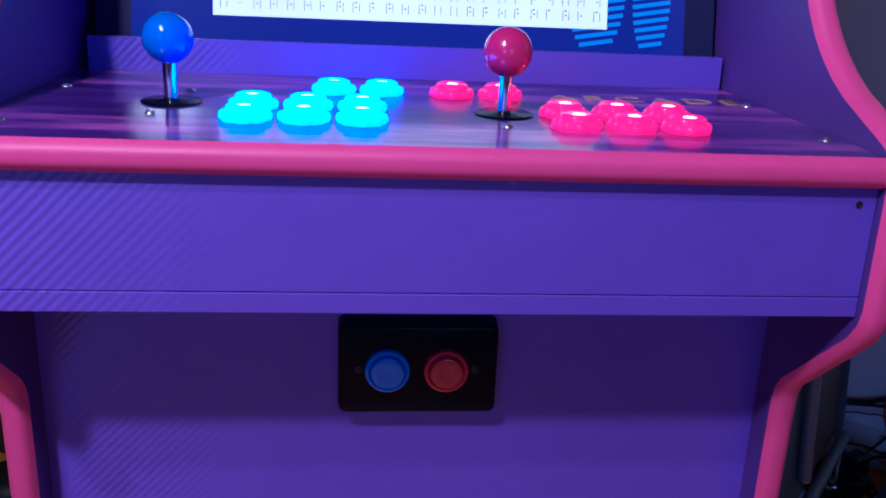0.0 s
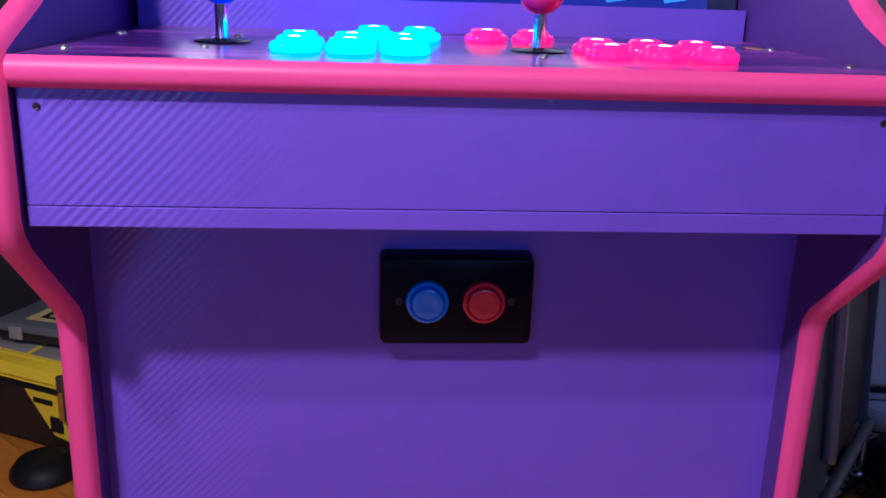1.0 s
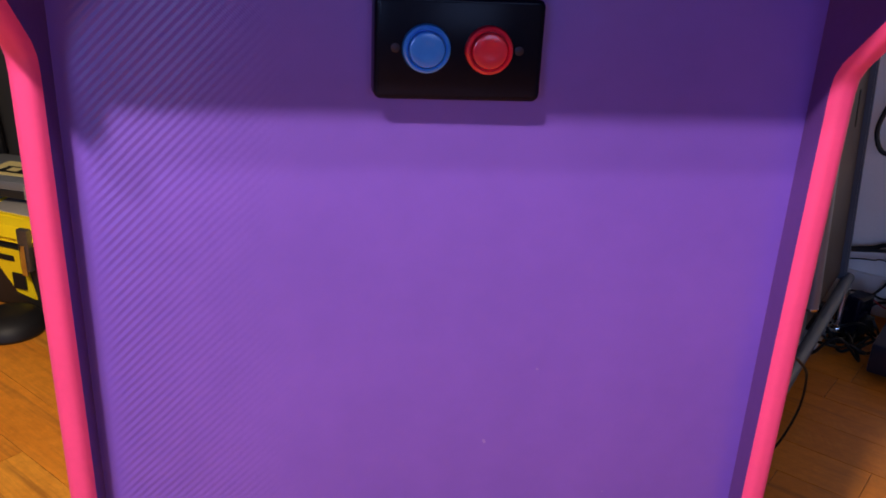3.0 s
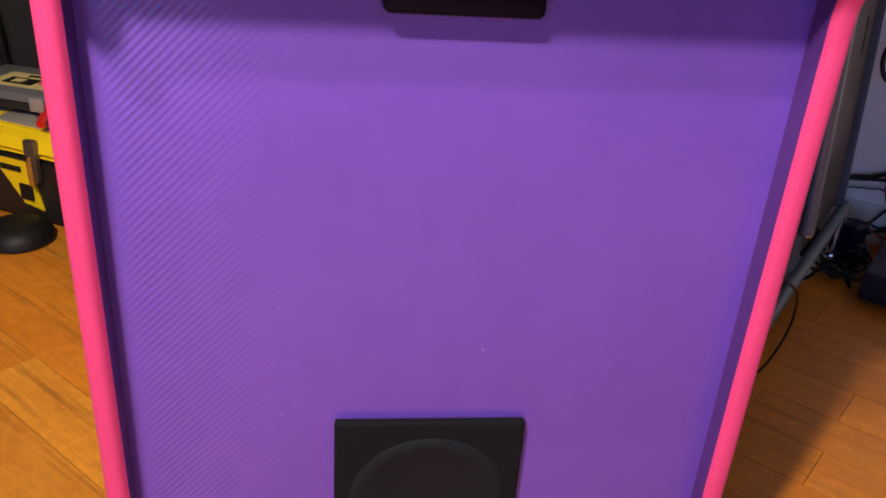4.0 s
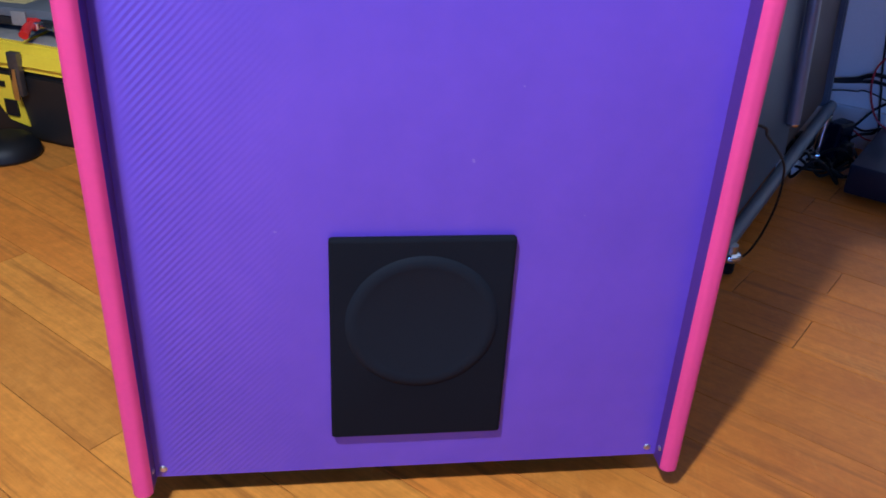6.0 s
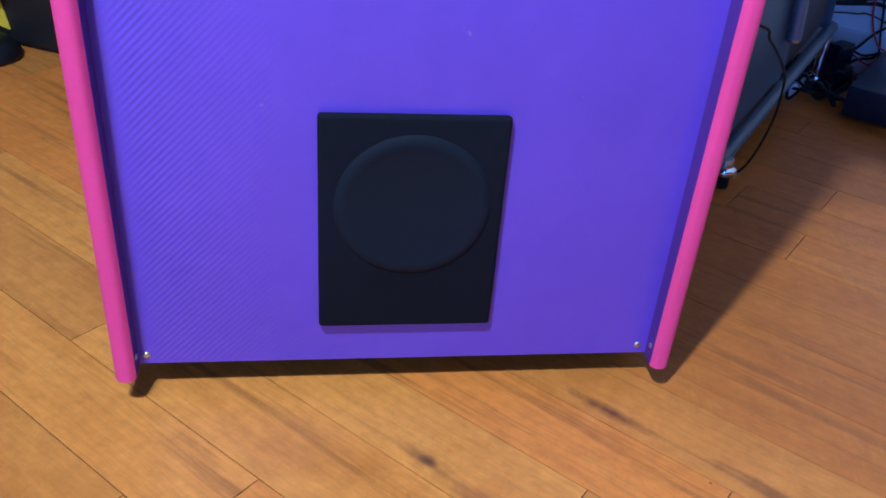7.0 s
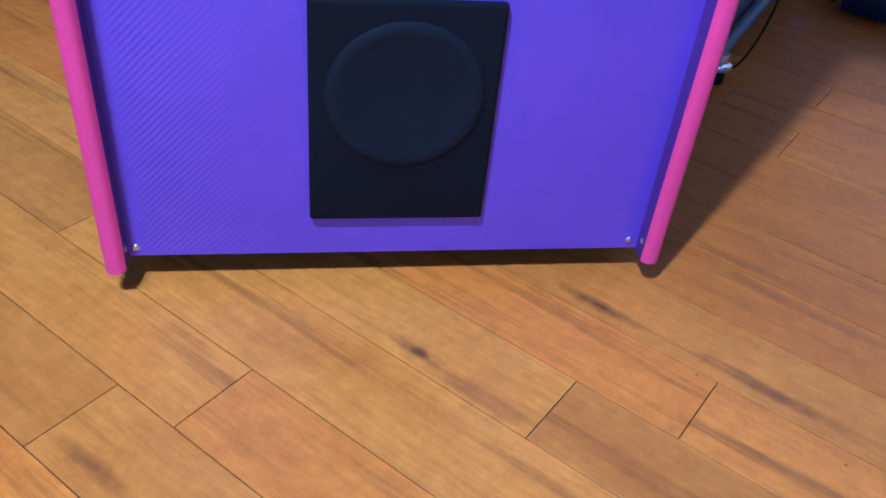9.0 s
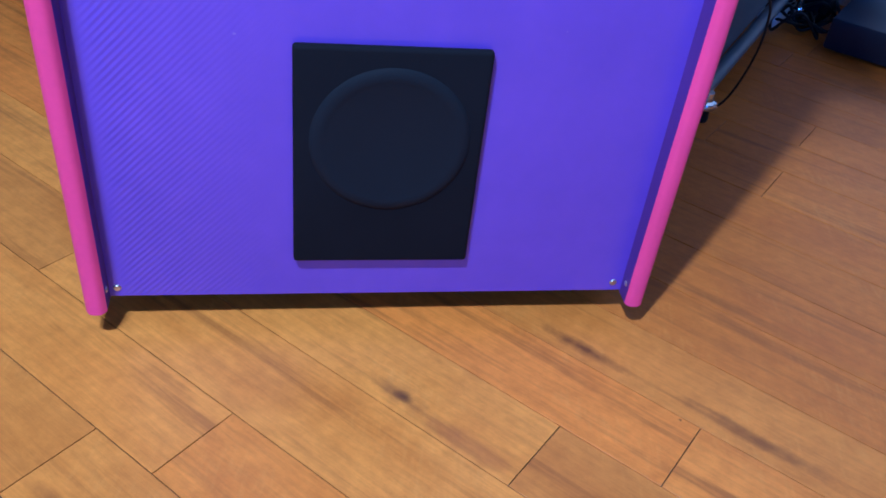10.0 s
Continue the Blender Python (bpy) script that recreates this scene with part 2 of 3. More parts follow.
TOOL_BLACK = surface("black_tool_plastic", (0.014, 0.013, 0.012), 0.5, var=0.3, fine=500, bump=0.3)
SMOKE = surface("smoky_clear_lid", (0.30, 0.28, 0.25), 0.22, var=0.15, bump=0.05, coat=0.5)
GREY_CASE = surface("grey_case_plastic", (0.13, 0.14, 0.15), 0.35, var=0.15, bump=0.08)
LABEL_PALE = surface("pale_label", (0.62, 0.52, 0.22), 0.5, var=0.1)
LATCH = surface("worn_metal_latch", (0.16, 0.14, 0.12), 0.35, 0.7, var=0.3)
GRIP = surface("red_grip", (0.62, 0.018, 0.012), 0.35, var=0.1)
RACK = surface("blue_grey_enamel", (0.085, 0.110, 0.145), 0.36, var=0.12, bump=0.05)
RACK_DARK = surface("dark_brown_panel", (0.042, 0.027, 0.024), 0.45, var=0.3, bump=0.05)
TUBE = surface("satin_aluminium", (0.22, 0.24, 0.30), 0.38, 0.35, var=0.08)
RUBBER = surface("black_rubber", (0.008, 0.008, 0.009), 0.5, var=0.2, spec=0.3)
RED_WIRE = surface("red_wire", (0.35, 0.012, 0.03), 0.45)
WHITE_PLASTIC = surface("white_plastic", (0.84, 0.86, 0.88), 0.4, var=0.06)
NAVY = surface("navy_black_case", (0.012, 0.016, 0.030), 0.35, var=0.2)
# Side and rear walls are kept this dark to cut bounced light.
WALL = surface("low_bounce_wall", (0.08, 0.08, 0.09), 0.6, var=0.05, scale=2, fine=220, bump=0.1)
WALL_PALE = surface("white_wall_paint", (0.84, 0.86, 0.88), 0.6, var=0.06, scale=3, fine=220, bump=0.1)
# The unseen ceiling is darkened too, so that little warm light bounces down.
CEIL = surface("low_bounce_ceiling", (0.05, 0.036, 0.028), 0.8, var=0.04)
TRIM_WHITE = surface("white_gloss_paint", (0.68, 0.69, 0.70), 0.35, var=0.05)
FABRIC = surface("black_nylon", (0.006, 0.0055, 0.006), 0.8, var=0.3, fine=700, bump=0.5)
GAP = surface("dark_joint", (0.08, 0.034, 0.013), 0.8, var=0.3)


# ---- mesh helpers ----
def part(name, bm, material, parent=None, label="", smooth=True, m=None):
    """Links a bmesh as one mesh object, under a thing or a part."""
    if m is not None:
        bm.transform(m)
    bmesh.ops.recalc_face_normals(bm, faces=bm.faces)
    mesh = bpy.data.meshes.new(name)
    bm.to_mesh(mesh)
    bm.free()
    mesh.materials.append(material)
    if smooth:
        mesh.shade_smooth()
        mesh.set_sharp_from_angle(angle=radians(38))
    ob = new(name, mesh)
    if parent is not None:
        ob.parent = parent
    if label:
        ob["label"] = label
    return ob


def thing(name, label, category, group="", at=None):
    ob = new(name)
    ob.empty_display_size = 0.05
    if at is not None:
        ob.matrix_world = at
    return tagged(ob, label, category, group)


def box(x0, x1, y0, y1, z0, z1, bevel=0.0, seg=2):
    bm = bmesh.new()
    m = Matrix.Translation(((x0 + x1) / 2, (y0 + y1) / 2, (z0 + z1) / 2)) @ Matrix.Diagonal((abs(x1 - x0), abs(y1 - y0), abs(z1 - z0), 1))
    bmesh.ops.create_cube(bm, size=1, matrix=m)
    if bevel:
        bmesh.ops.bevel(bm, geom=list(bm.edges), offset=bevel, segments=seg, affect="EDGES", profile=0.6)
    return bm


def lathe(profile, n=32, m=None, lobes=0.0):
    """Turns a list of (radius, height) round the z axis; lobes scallop the rim eight times."""
    bm = bmesh.new()
    rings = []
    for r, z in profile:
        if r < 1e-6:
            rings.append([bm.verts.new((0, 0, z))])
        else:
            row = []
            for i in range(n):
                a = 2 * math.pi * i / n
                k = r * (1 + lobes * (abs(math.cos(4 * a)) - 0.64))
                row.append(bm.verts.new((k * math.cos(a), k * math.sin(a), z)))
            rings.append(row)
    for a, b in zip(rings, rings[1:]):
        for i in range(n):
            j = (i + 1) % n
            if len(a) == 1 and len(b) == 1:
                continue
            if len(a) == 1:
                bm.faces.new((a[0], b[j], b[i]))
            elif len(b) == 1:
                bm.faces.new((a[i], a[j], b[0]))
            else:
                bm.faces.new((a[i], a[j], b[j], b[i]))
    for ring in (rings[0], rings[-1]):
        if len(ring) > 2:
            bm.faces.new(ring)
    if m is not None:
        bm.transform(m)
    return bm


def joined(*bms):
    """Merges several bmeshes into the first."""
    first = bms[0]
    for other in bms[1:]:
        mesh = bpy.data.meshes.new("scratch")
        other.to_mesh(mesh)
        other.free()
        first.from_mesh(mesh)
        bpy.data.meshes.remove(mesh)
    return first


def smooth_line(points, steps=8):
    """Catmull-Rom curve through the points."""
    pts = [Vector(p) for p in points]
    pts = [pts[0] * 2 - pts[1]] + pts + [pts[-1] * 2 - pts[-2]]
    out = []
    for a, b, c, d in zip(pts, pts[1:], pts[2:], pts[3:]):
        for i in range(steps):
            t = i / steps
            out.append(0.5 * (2 * b + (c - a) * t + (2 * a - 5 * b + 4 * c - d) * t * t + (3 * b - a - 3 * c + d) * t ** 3))
    out.append(pts[-2])
    return out


def tube(points, radius, n=8, steps=8):
    bm = bmesh.new()
    line = smooth_line(points, steps) if steps > 1 else [Vector(p) for p in points]
    rings = []
    side = None
    for i, p in enumerate(line):
        d = (line[min(i + 1, len(line) - 1)] - line[max(i - 1, 0)]).normalized()
        if side is None:
            side = d.orthogonal().normalized()
        side = (side - d * side.dot(d)).normalized()
        up = d.cross(side)
        rings.append([bm.verts.new(p + radius * (side * math.cos(2 * math.pi * k / n) + up * math.sin(2 * math.pi * k / n))) for k in range(n)])
    for a, b in zip(rings, rings[1:]):
        for k in range(n):
            bm.faces.new((a[k], a[(k + 1) % n], b[(k + 1) % n], b[k]))
    bm.faces.new(rings[0])
    bm.faces.new(rings[-1])
    return bm


def plate(outline, x0, x1):
    """A flat board with an outline in y and z, from x0 to x1."""
    bm = bmesh.new()
    a = [bm.verts.new((x0, y, z)) for y, z in outline]
    b = [bm.verts.new((x1, y, z)) for y, z in outline]
    bm.faces.new(a)
    bm.faces.new(b)
    for i in range(len(a)):
        j = (i + 1) % len(a)
        bm.faces.new((a[i], a[j], b[j], b[i]))
    return bm


def edge_strip(outline, x0, x1, bulge):
    """Rounded plastic moulding along an open outline in y and z; the outside lies on its left."""
    bm = bmesh.new()
    rows = []
    pts = [Vector(p) for p in outline]
    for i, p in enumerate(pts):
        d0 = (pts[i] - pts[i - 1]).normalized() if i else (pts[1] - pts[0]).normalized()
        d1 = (pts[i + 1] - pts[i]).normalized() if i + 1 < len(pts) else d0
        d = (d0 + d1).normalized()
        out = Vector((-d.y, d.x)) / max(0.5, math.sqrt((1 + d0.dot(d1)) / 2))
        row = []
        for k in range(11):
            u = -1 + 2 * k / 10
            h = bulge * (1 - abs(u) ** 3.2)
            q = p + out * (h - 0.0004)
            row.append(bm.verts.new(((x0 + x1) / 2 + u * (x1 - x0) / 2, q.x, q.y)))
        rows.append(row)
    for a, b in zip(rows, rows[1:]):
        for k in range(10):
            bm.faces.new((a[k], a[k + 1], b[k + 1], b[k]))
    for row in (rows[0], rows[-1]):
        bm.faces.new(row)
    return bm


def lettering(words, width, depth, m):
    """Flat raised lettering of a given width, as a bmesh in the plane of m."""
    curve = bpy.data.curves.new("letters", "FONT")
    curve.body, curve.extrude, curve.align_x = words, 0.0002, "CENTER"
    curve.space_character = 1.25
    ob = new("letters", curve)
    mesh = bpy.data.meshes.new_from_object(ob)
    bm = bmesh.new()
    bm.from_mesh(mesh)
    bpy.data.objects.remove(ob)
    bpy.data.meshes.remove(mesh)
    xs, ys = [v.co.x for v in bm.verts], [v.co.y for v in bm.verts]
    sx, sy = width / (max(xs) - min(xs)), depth / (max(ys) - min(ys))
    cx, cy = (max(xs) + min(xs)) / 2, (max(ys) + min(ys)) / 2
    bm.transform(m @ Matrix.Diagonal((sx, sy, 1, 1)) @ Matrix.Translation((-cx, -cy, 0)))
    return bm


# ---- room, turned against the machine ----
TURN_ROOM = 47.2
ROOM = pose(0, 0, 0, 0, 0, TURN_ROOM)      # local x runs deep to the right, local y to the left
RX0, RX1, RY0, RY1, RZ = -4.2, 1.50, -2.4, 3.2, 2.75

WZ0, WZ1 = 0.75, 1.85
WIN_SOUTH, WIN_EAST = (-1.95, -0.85), (-2.5, -1.4)


def structure(name, bm, material, label, category):
    return tagged(part(name, bm, material, None, m=ROOM, smooth=False), label, category, kind="structure")


floor = structure("floor", box(RX0, RX1, RY0, RY1, -0.05, -0.003), GAP, "varnished warm brown hardwood strip floor", "floor")
structure("ceiling", box(RX0, RX1, RY0, RY1, RZ, RZ + 0.05), CEIL, "unseen ceiling, dark to cut bounced light", "ceiling")
structure("wall_north", box(RX1, RX1 + 0.1, RY0, RY1, -0.05, RZ + 0.05), WALL_PALE, "cool white painted wall", "wall")
SOUTH = [box(RX0 - 0.1, RX0, y0, y1, -0.05, RZ + 0.05) for y0, y1 in ((RY0, WIN_SOUTH[0]), (WIN_SOUTH[1], RY1))]
SOUTH += [box(RX0 - 0.1, RX0, *WIN_SOUTH, z0, z1) for z0, z1 in ((-0.05, WZ0), (WZ1, RZ + 0.05))]
structure("wall_south", joined(*SOUTH), WALL, "plain wall, dark to cut bounced light", "wall")
structure("wall_west", box(RX0 - 0.1, RX1 + 0.1, RY1, RY1 + 0.1, -0.05, RZ + 0.05), WALL, "plain wall, dark to cut bounced light", "wall")
EAST = [box(x0, x1, RY0 - 0.1, RY0, -0.05, RZ + 0.05) for x0, x1 in ((RX0 - 0.1, WIN_EAST[0]), (WIN_EAST[1], RX1 + 0.1))]
EAST += [box(*WIN_EAST, RY0 - 0.1, RY0, z0, z1) for z0, z1 in ((-0.05, WZ0), (WZ1, RZ + 0.05))]
structure("wall_east", joined(*EAST), WALL, "plain wall, dark to cut bounced light", "wall")
structure("baseboard", box(RX1 - 0.014, RX1, RY0, RY1, 0.0, 0.09, 0.003), TRIM_WHITE, "white gloss painted baseboard", "baseboard")


for number, base in enumerate((pose(RX0, WIN_SOUTH[1], 0, 0, 0, -90), pose(WIN_EAST[0], RY0, 0)), 1):
    window = new("window_%d" % number)
    window.matrix_world = ROOM @ base
    tagged(window, "white painted frame of an unseen window", "window", kind="structure")
    for z in (WZ0, (WZ0 + WZ1) / 2 - 0.02, WZ1 - 0.04):
        part("window_frame", box(0, 1.1, -0.075, -0.035, z, z + 0.04, 0.004), TRIM_WHITE, window)
    for x in (0, 1.06):
        part("window_frame", box(x, x + 0.04, -0.080, -0.030, WZ0 + 0.0405, WZ1 - 0.0405, 0.004), TRIM_WHITE, window)


# ---- arcade machine ----
HALF, BOARD_T = 0.268, 0.0190
LEFT, RIGHT = -0.2700, 0.2682
LIFT = 0.035
cabinet = thing("arcade_cabinet", "purple carbon-look arcade cabinet with bright pink edge trim", "arcade cabinet")

front = [(-0.0200, LIFT), (-0.0255, 0.697), (-0.0275, 0.708), (-0.0345, 0.7185), (-0.105, 0.7805), (-0.113, 0.792), (-0.116, 0.802), (-0.116, 0.892),
         (-0.113, 0.900), (-0.098, 0.907), (-0.074, 0.917), (-0.052, 0.9265), (-0.034, 0.937), (-0.018, 0.949), (-0.004, 0.962), (0.009, 0.978), (0.020, 0.996),
         (0.029, 1.018), (0.035, 1.045), (0.038, 1.080), (0.038, 1.250), (-0.02, 1.42), (-0.02, 1.62)]
outline = front + [(0.50, 1.62), (0.50, LIFT)]
for sign, inner in ((-1, LEFT), (1, RIGHT)):
    outer = inner + sign * BOARD_T
    side = part("side_panel", plate(outline, inner, outer), SIDE, cabinet, "dark plum laminate side panel", smooth=False)
    part("edge_trim", edge_strip(front, inner - sign * 0.0005, outer + sign * 0.0005, 0.0065), PINK, side, "bright pink rounded plastic edge trim")
    part("side_screw", lathe([(0, 0.0012), (0.0025, 0.001), (0.0034, 0), (0.0034, -0.001)], 12, pose(inner - sign * 0.0002, -0.010, LIFT + 0.02, 0, -90 * sign, 0)), SCREW, side)

lower = part("front_panel", box(LEFT, RIGHT, 0, 0.016, LIFT + 0.003, 0.800), WRAP, cabinet, "purple fibre-pattern vinyl covered front panel", smooth=False)
for sx in (-1, 1):
    part("panel_screw", lathe([(0, 0.0016), (0.003, 0.0014), (0.0042, 0.0002), (0.0042, -0.002)], 16, pose(sx * 0.2600 - 0.002, 0, LIFT + 0.0135, 90, 0, 0)), SCREW, lower)
box_front = part("control_box_front", box(LEFT + 0.0015, RIGHT - 0.0005, -0.1085, -0.092, 0.8098, 0.8830, 0.0004), WRAP, cabinet, smooth=False)
part("control_box_batten", box(LEFT + 0.0015, RIGHT - 0.0005, -0.1090, -0.080, 0.7966, 0.8092, 0.0007), WRAP, cabinet, smooth=False)
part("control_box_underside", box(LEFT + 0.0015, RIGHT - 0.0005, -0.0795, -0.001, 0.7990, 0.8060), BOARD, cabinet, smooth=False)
for sx in (-1, 1):
    part("dark_screw", lathe([(0, 0.0004), (0.0012, 0.0002), (0.0020, 0.0007), (0.0024, 0)], 16, pose(sx * 0.2572, -0.1085, 0.8685, 90, 0, 0)), DARK_SCREW, box_front)
part("back_panel", box(LEFT, RIGHT, 0.484, 0.500, LIFT, 1.60), BOARD, cabinet, smooth=False)
part("top_panel", box(LEFT, RIGHT, -0.01, 0.484, 1.59, 1.61), WRAP, cabinet, smooth=False)
part("bottom_panel", box(LEFT, RIGHT, 0.0165, 0.484, LIFT + 0.006, LIFT + 0.022), BOARD, cabinet, smooth=False)
for sx in (-1, 1):
    for y in (0.10, 0.44):
        part("foot", lathe([(0, 0), (0.020, 0), (0.022, 0.004), (0.018, 0.041), (0, 0.041)], 20, pose(sx * 0.21, y, 0)), RUBBER, cabinet)

# control deck, tilted a little towards the player
DECK_M = pose(0, -0.120, 0.8975, 2.6, 0, 0)
deck = part("control_deck", box(LEFT + 0.0008, RIGHT - 0.0008, 0.0068, 0.262, -0.016, 0.0, 0.0006), DECK, cabinet, "glossy dark purple printed control deck", smooth=False, m=DECK_M)


def deck_trim():
    bm = bmesh.new()
    rows = []
    for x in (LEFT + 0.001, RIGHT - 0.001):
        row = []
        for k in range(13):
            u = -1 + 2 * k / 12
            h = 0.0070 * (1 - abs(u) ** 3.0)
            row.append(bm.verts.new((x, 0.0068 - h, -0.0088 + u * 0.0094)))
        rows.append(row)
    for k in range(12):
        bm.faces.new((rows[0][k], rows[0][k + 1], rows[1][k + 1], rows[1][k]))
    for row in rows:
        bm.faces.new(row)
    bm.faces.new((rows[0][0], rows[1][0], rows[1][-1], rows[0][-1]))
    return bm


part("edge_trim", deck_trim(), PINK, deck, "bright pink rounded plastic edge trim", m=DECK_M)


def on_deck(x, s, h=0.0):
    return DECK_M @ pose(x, s, h)


def push_button(x, s, material, label):
    ring = part("push_button", lathe([(0.0150, 0.0), (0.0160, 0.0014), (0.0160, 0.0036), (0.0150, 0.0054), (0.0138, 0.0060), (0.0130, 0.0054), (0.0127, 0.0016), (0.0, 0.0020)], 64, on_deck(x, s), 0.11), material, cabinet, label)
    part("lamp_lens", lathe([(0.0050, 0.0090), (0.0042, 0.0099), (0.0020, 0.0104), (0.0, 0.0105)], 16, on_deck(x, s - 0.0035)), CYAN_LED if material is CYAN_GLOW else PINK_LED, ring)
    part("plunger", lathe([(0.0121, 0.0012), (0.0121, 0.0078), (0.0115, 0.0090), (0.0098, 0.0099), (0.0060, 0.0096), (0.0, 0.0093)], 28, on_deck(x, s)), material, ring)


for i in range(3):
    for s in (0.073, 0.114):
        push_button(-0.1135 + 0.0360 * i, s, CYAN_GLOW, "lit cyan translucent arcade push button")
        push_button(0.0955 + 0.0362 * i, s, PINK_GLOW, "lit hot pink translucent arcade push button")
for x in (-0.0630, -0.0275):
    push_button(x, 0.184, CYAN_GLOW, "lit cyan translucent arcade push button")
for x in (0.0250, 0.0620):
    push_button(x, 0.184, PINK_GLOW, "lit hot pink translucent arcade push button")


def joystick(x, s, material, label):
    base = part("joystick", lathe([(0.0045, 0.0002), (0.0195, 0.0002), (0.0200, 0.0010), (0.0185, 0.0016), (0.0060, 0.0020), (0.0045, 0.0030)], 32, on_deck(x, s)), BLACK, cabinet, label)
    part("shaft", lathe([(0.0, 0.0), (0.0046, 0.0), (0.0046, 0.030), (0.0, 0.030)], 20, on_deck(x, s)), STEEL, base, "polished steel shaft")
    ball = bmesh.new()
    bmesh.ops.create_uvsphere(ball, u_segments=36, v_segments=20, radius=0.0166, matrix=on_deck(x, s, 0.0418))
    part("ball_top", ball, material, base)
    for ds in (-0.043, 0.045):
        part("mount_screw", lathe([(0, 0.0022), (0.0018, 0.0020), (0.0032, 0.0008), (0.0036, 0)], 14, on_deck(x + 0.004 * (1 if ds > 0 else -1), s + ds)), SCREW, base)


joystick(-0.1690, 0.1260, BALL_BLUE, "joystick with a glossy blue ball top")
joystick(0.0545, 0.1140, BALL_RED, "joystick with a glossy red ball top")
for sx in (-1, 1):
    for s in (0.054, 0.176):
        part("deck_screw", lathe([(0, 0.0024), (0.002, 0.0022), (0.0036, 0.0008), (0.0040, 0)], 16, on_deck(sx * 0.2530, s)), SCREW, deck)
part("printed_word", lettering("ARCADE", 0.152, 0.022, on_deck(0.176, 0.190, 0.0004)), GOLD, deck, "pale gold printed lettering", smooth=False)

# low riser behind the deck, and the monitor
part("screen_riser", box(-0.262, 0.2645, 0.140, 0.152, 0.900, 0.9360), WRAP, cabinet, smooth=False)
MON = pose(0, 0.1535, 0.9225, -12, 0, 0)
monitor = part("monitor", box(-0.262, 0.264, 0.004, 0.040, -0.01, 0.345, 0.002), BEZEL, cabinet, "dark glossy monitor showing a blue game picture", smooth=False, m=MON)
part("screen", box(-0.232, 0.236, 0.0025, 0.0045, 0.014, 0.325), SCREEN, monitor, "lit blue screen", smooth=False, m=MON)
part("white_band", box(-0.166, 0.167, 0.0016, 0.0022, 0.0335, 0.1250), SCREEN_WHITE, monitor, "white lit text panel", smooth=False, m=MON)
bars = bmesh.new()
random.seed(5)
for row in range(7):
    for col in range(24):
        x = -0.160 + col * 0.0137 + random.uniform(-0.0004, 0.0004)
        z = 0.0395 + row * 0.0122
        for (dx, dz, w, h) in ((0, 0.0, 0.0011, 0.0085), (0.0022, 0.0076, 0.0044, 0.0010), (0.0052, 0.001 * random.random(), 0.0010, 0.0072), (0.0026, 0.0040, 0.0036, 0.0009)):
            if random.random() < 0.82:
                bmesh.ops.create_cube(bars, size=1, matrix=Matrix.Translation((x + dx, 0.0013, z + dz + h / 2)) @ Matrix.Diagonal((w * 0.40, 0.0005, h, 1)))
tagged(part("text_bars", bars, INK, monitor, smooth=False, m=MON), kind="stuff")
stripes = bmesh.new()
for i in range(11):
    z = 0.022 + i * 0.0068
    for cx, wide in ((0.158, 0.050), (0.206, 0.034)):
        w = wide * math.sqrt(max(0.05, 1 - ((z - 0.062) / 0.05) ** 2))
        bmesh.ops.create_cube(stripes, size=1, matrix=Matrix.Translation((cx, 0.0020, z)) @ pose(0, 0, 0, 0, -9, 0) @ Matrix.Diagonal((w, 0.0005, 0.0034, 1)))
tagged(part("stripe_art", stripes, SCREEN_STRIPE, monitor, smooth=False, m=MON), kind="stuff")

# coin-style button plate on the lower panel
PZ = 0.7190
PLATE_Y = -0.0195


def shell(x0, x1, z0, z1, y, inset, bevel):
    """A moulded box against the panel, its front face smaller than its back, with round corners."""
    bm = box(x0, x1, y, 0.0, z0, z1)
    for v in bm.verts:
        if v.co.y < y / 2:
            v.co.x += inset if v.co.x < (x0 + x1) / 2 else -inset
            v.co.z += inset if v.co.z < (z0 + z1) / 2 else -inset
    upright = [e for e in bm.edges if abs(e.verts[0].co.y - e.verts[1].co.y) > abs(y) / 2]
    bmesh.ops.bevel(bm, geom=upright, offset=bevel * 1.8, segments=4, affect="EDGES", profile=0.5)
    rim = [e for e in bm.edges if all(v.co.y < y + 1e-5 for v in e.verts)]
    bmesh.ops.bevel(bm, geom=rim, offset=bevel, segments=4, affect="EDGES", profile=0.5)
    return bm


button_plate = part("button_plate", shell(-0.0574, 0.0598, PZ - 0.0362, PZ + 0.0350, PLATE_Y, 0.0012, 0.0030), BLACK, cabinet, "glossy black moulded box with two push buttons")
part("face_plate", box(-0.0530, 0.0554, PLATE_Y - 0.0010, PLATE_Y + 0.0005, PZ - 0.0318, PZ + 0.0306, 0.0008, 2), BLACK, button_plate)
for x, material, word in ((-0.0212, BLUE, "blue"), (0.0212, RED, "red")):
    m = pose(x, PLATE_Y - 0.0010, PZ, 90, 0, 0)
    part("button_ring", lathe([(0.0163, -0.0005), (0.0167, 0.0010), (0.0158, 0.0040), (0.0140, 0.0050), (0.0129, 0.0042), (0.0127, 0.0005), (0.0, 0.0005)], 36, m), material, button_plate, "glossy " + word + " plastic ring")
    part("button_plunger", lathe([(0.0121, 0.0), (0.0121, 0.0060), (0.0115, 0.0073), (0.0100, 0.0078), (0.0055, 0.0073), (0.0, 0.0071)], 36, m), material, button_plate, "glossy " + word + " plunger")
for x in (-0.0420, 0.0420):
    part("plate_screw", lathe([(0, 0.0004), (0.0022, 0.0006), (0.0032, 0.0002)], 14, pose(x, PLATE_Y - 0.0010, PZ, 90, 0, 0)), DARK_SCREW, button_plate)

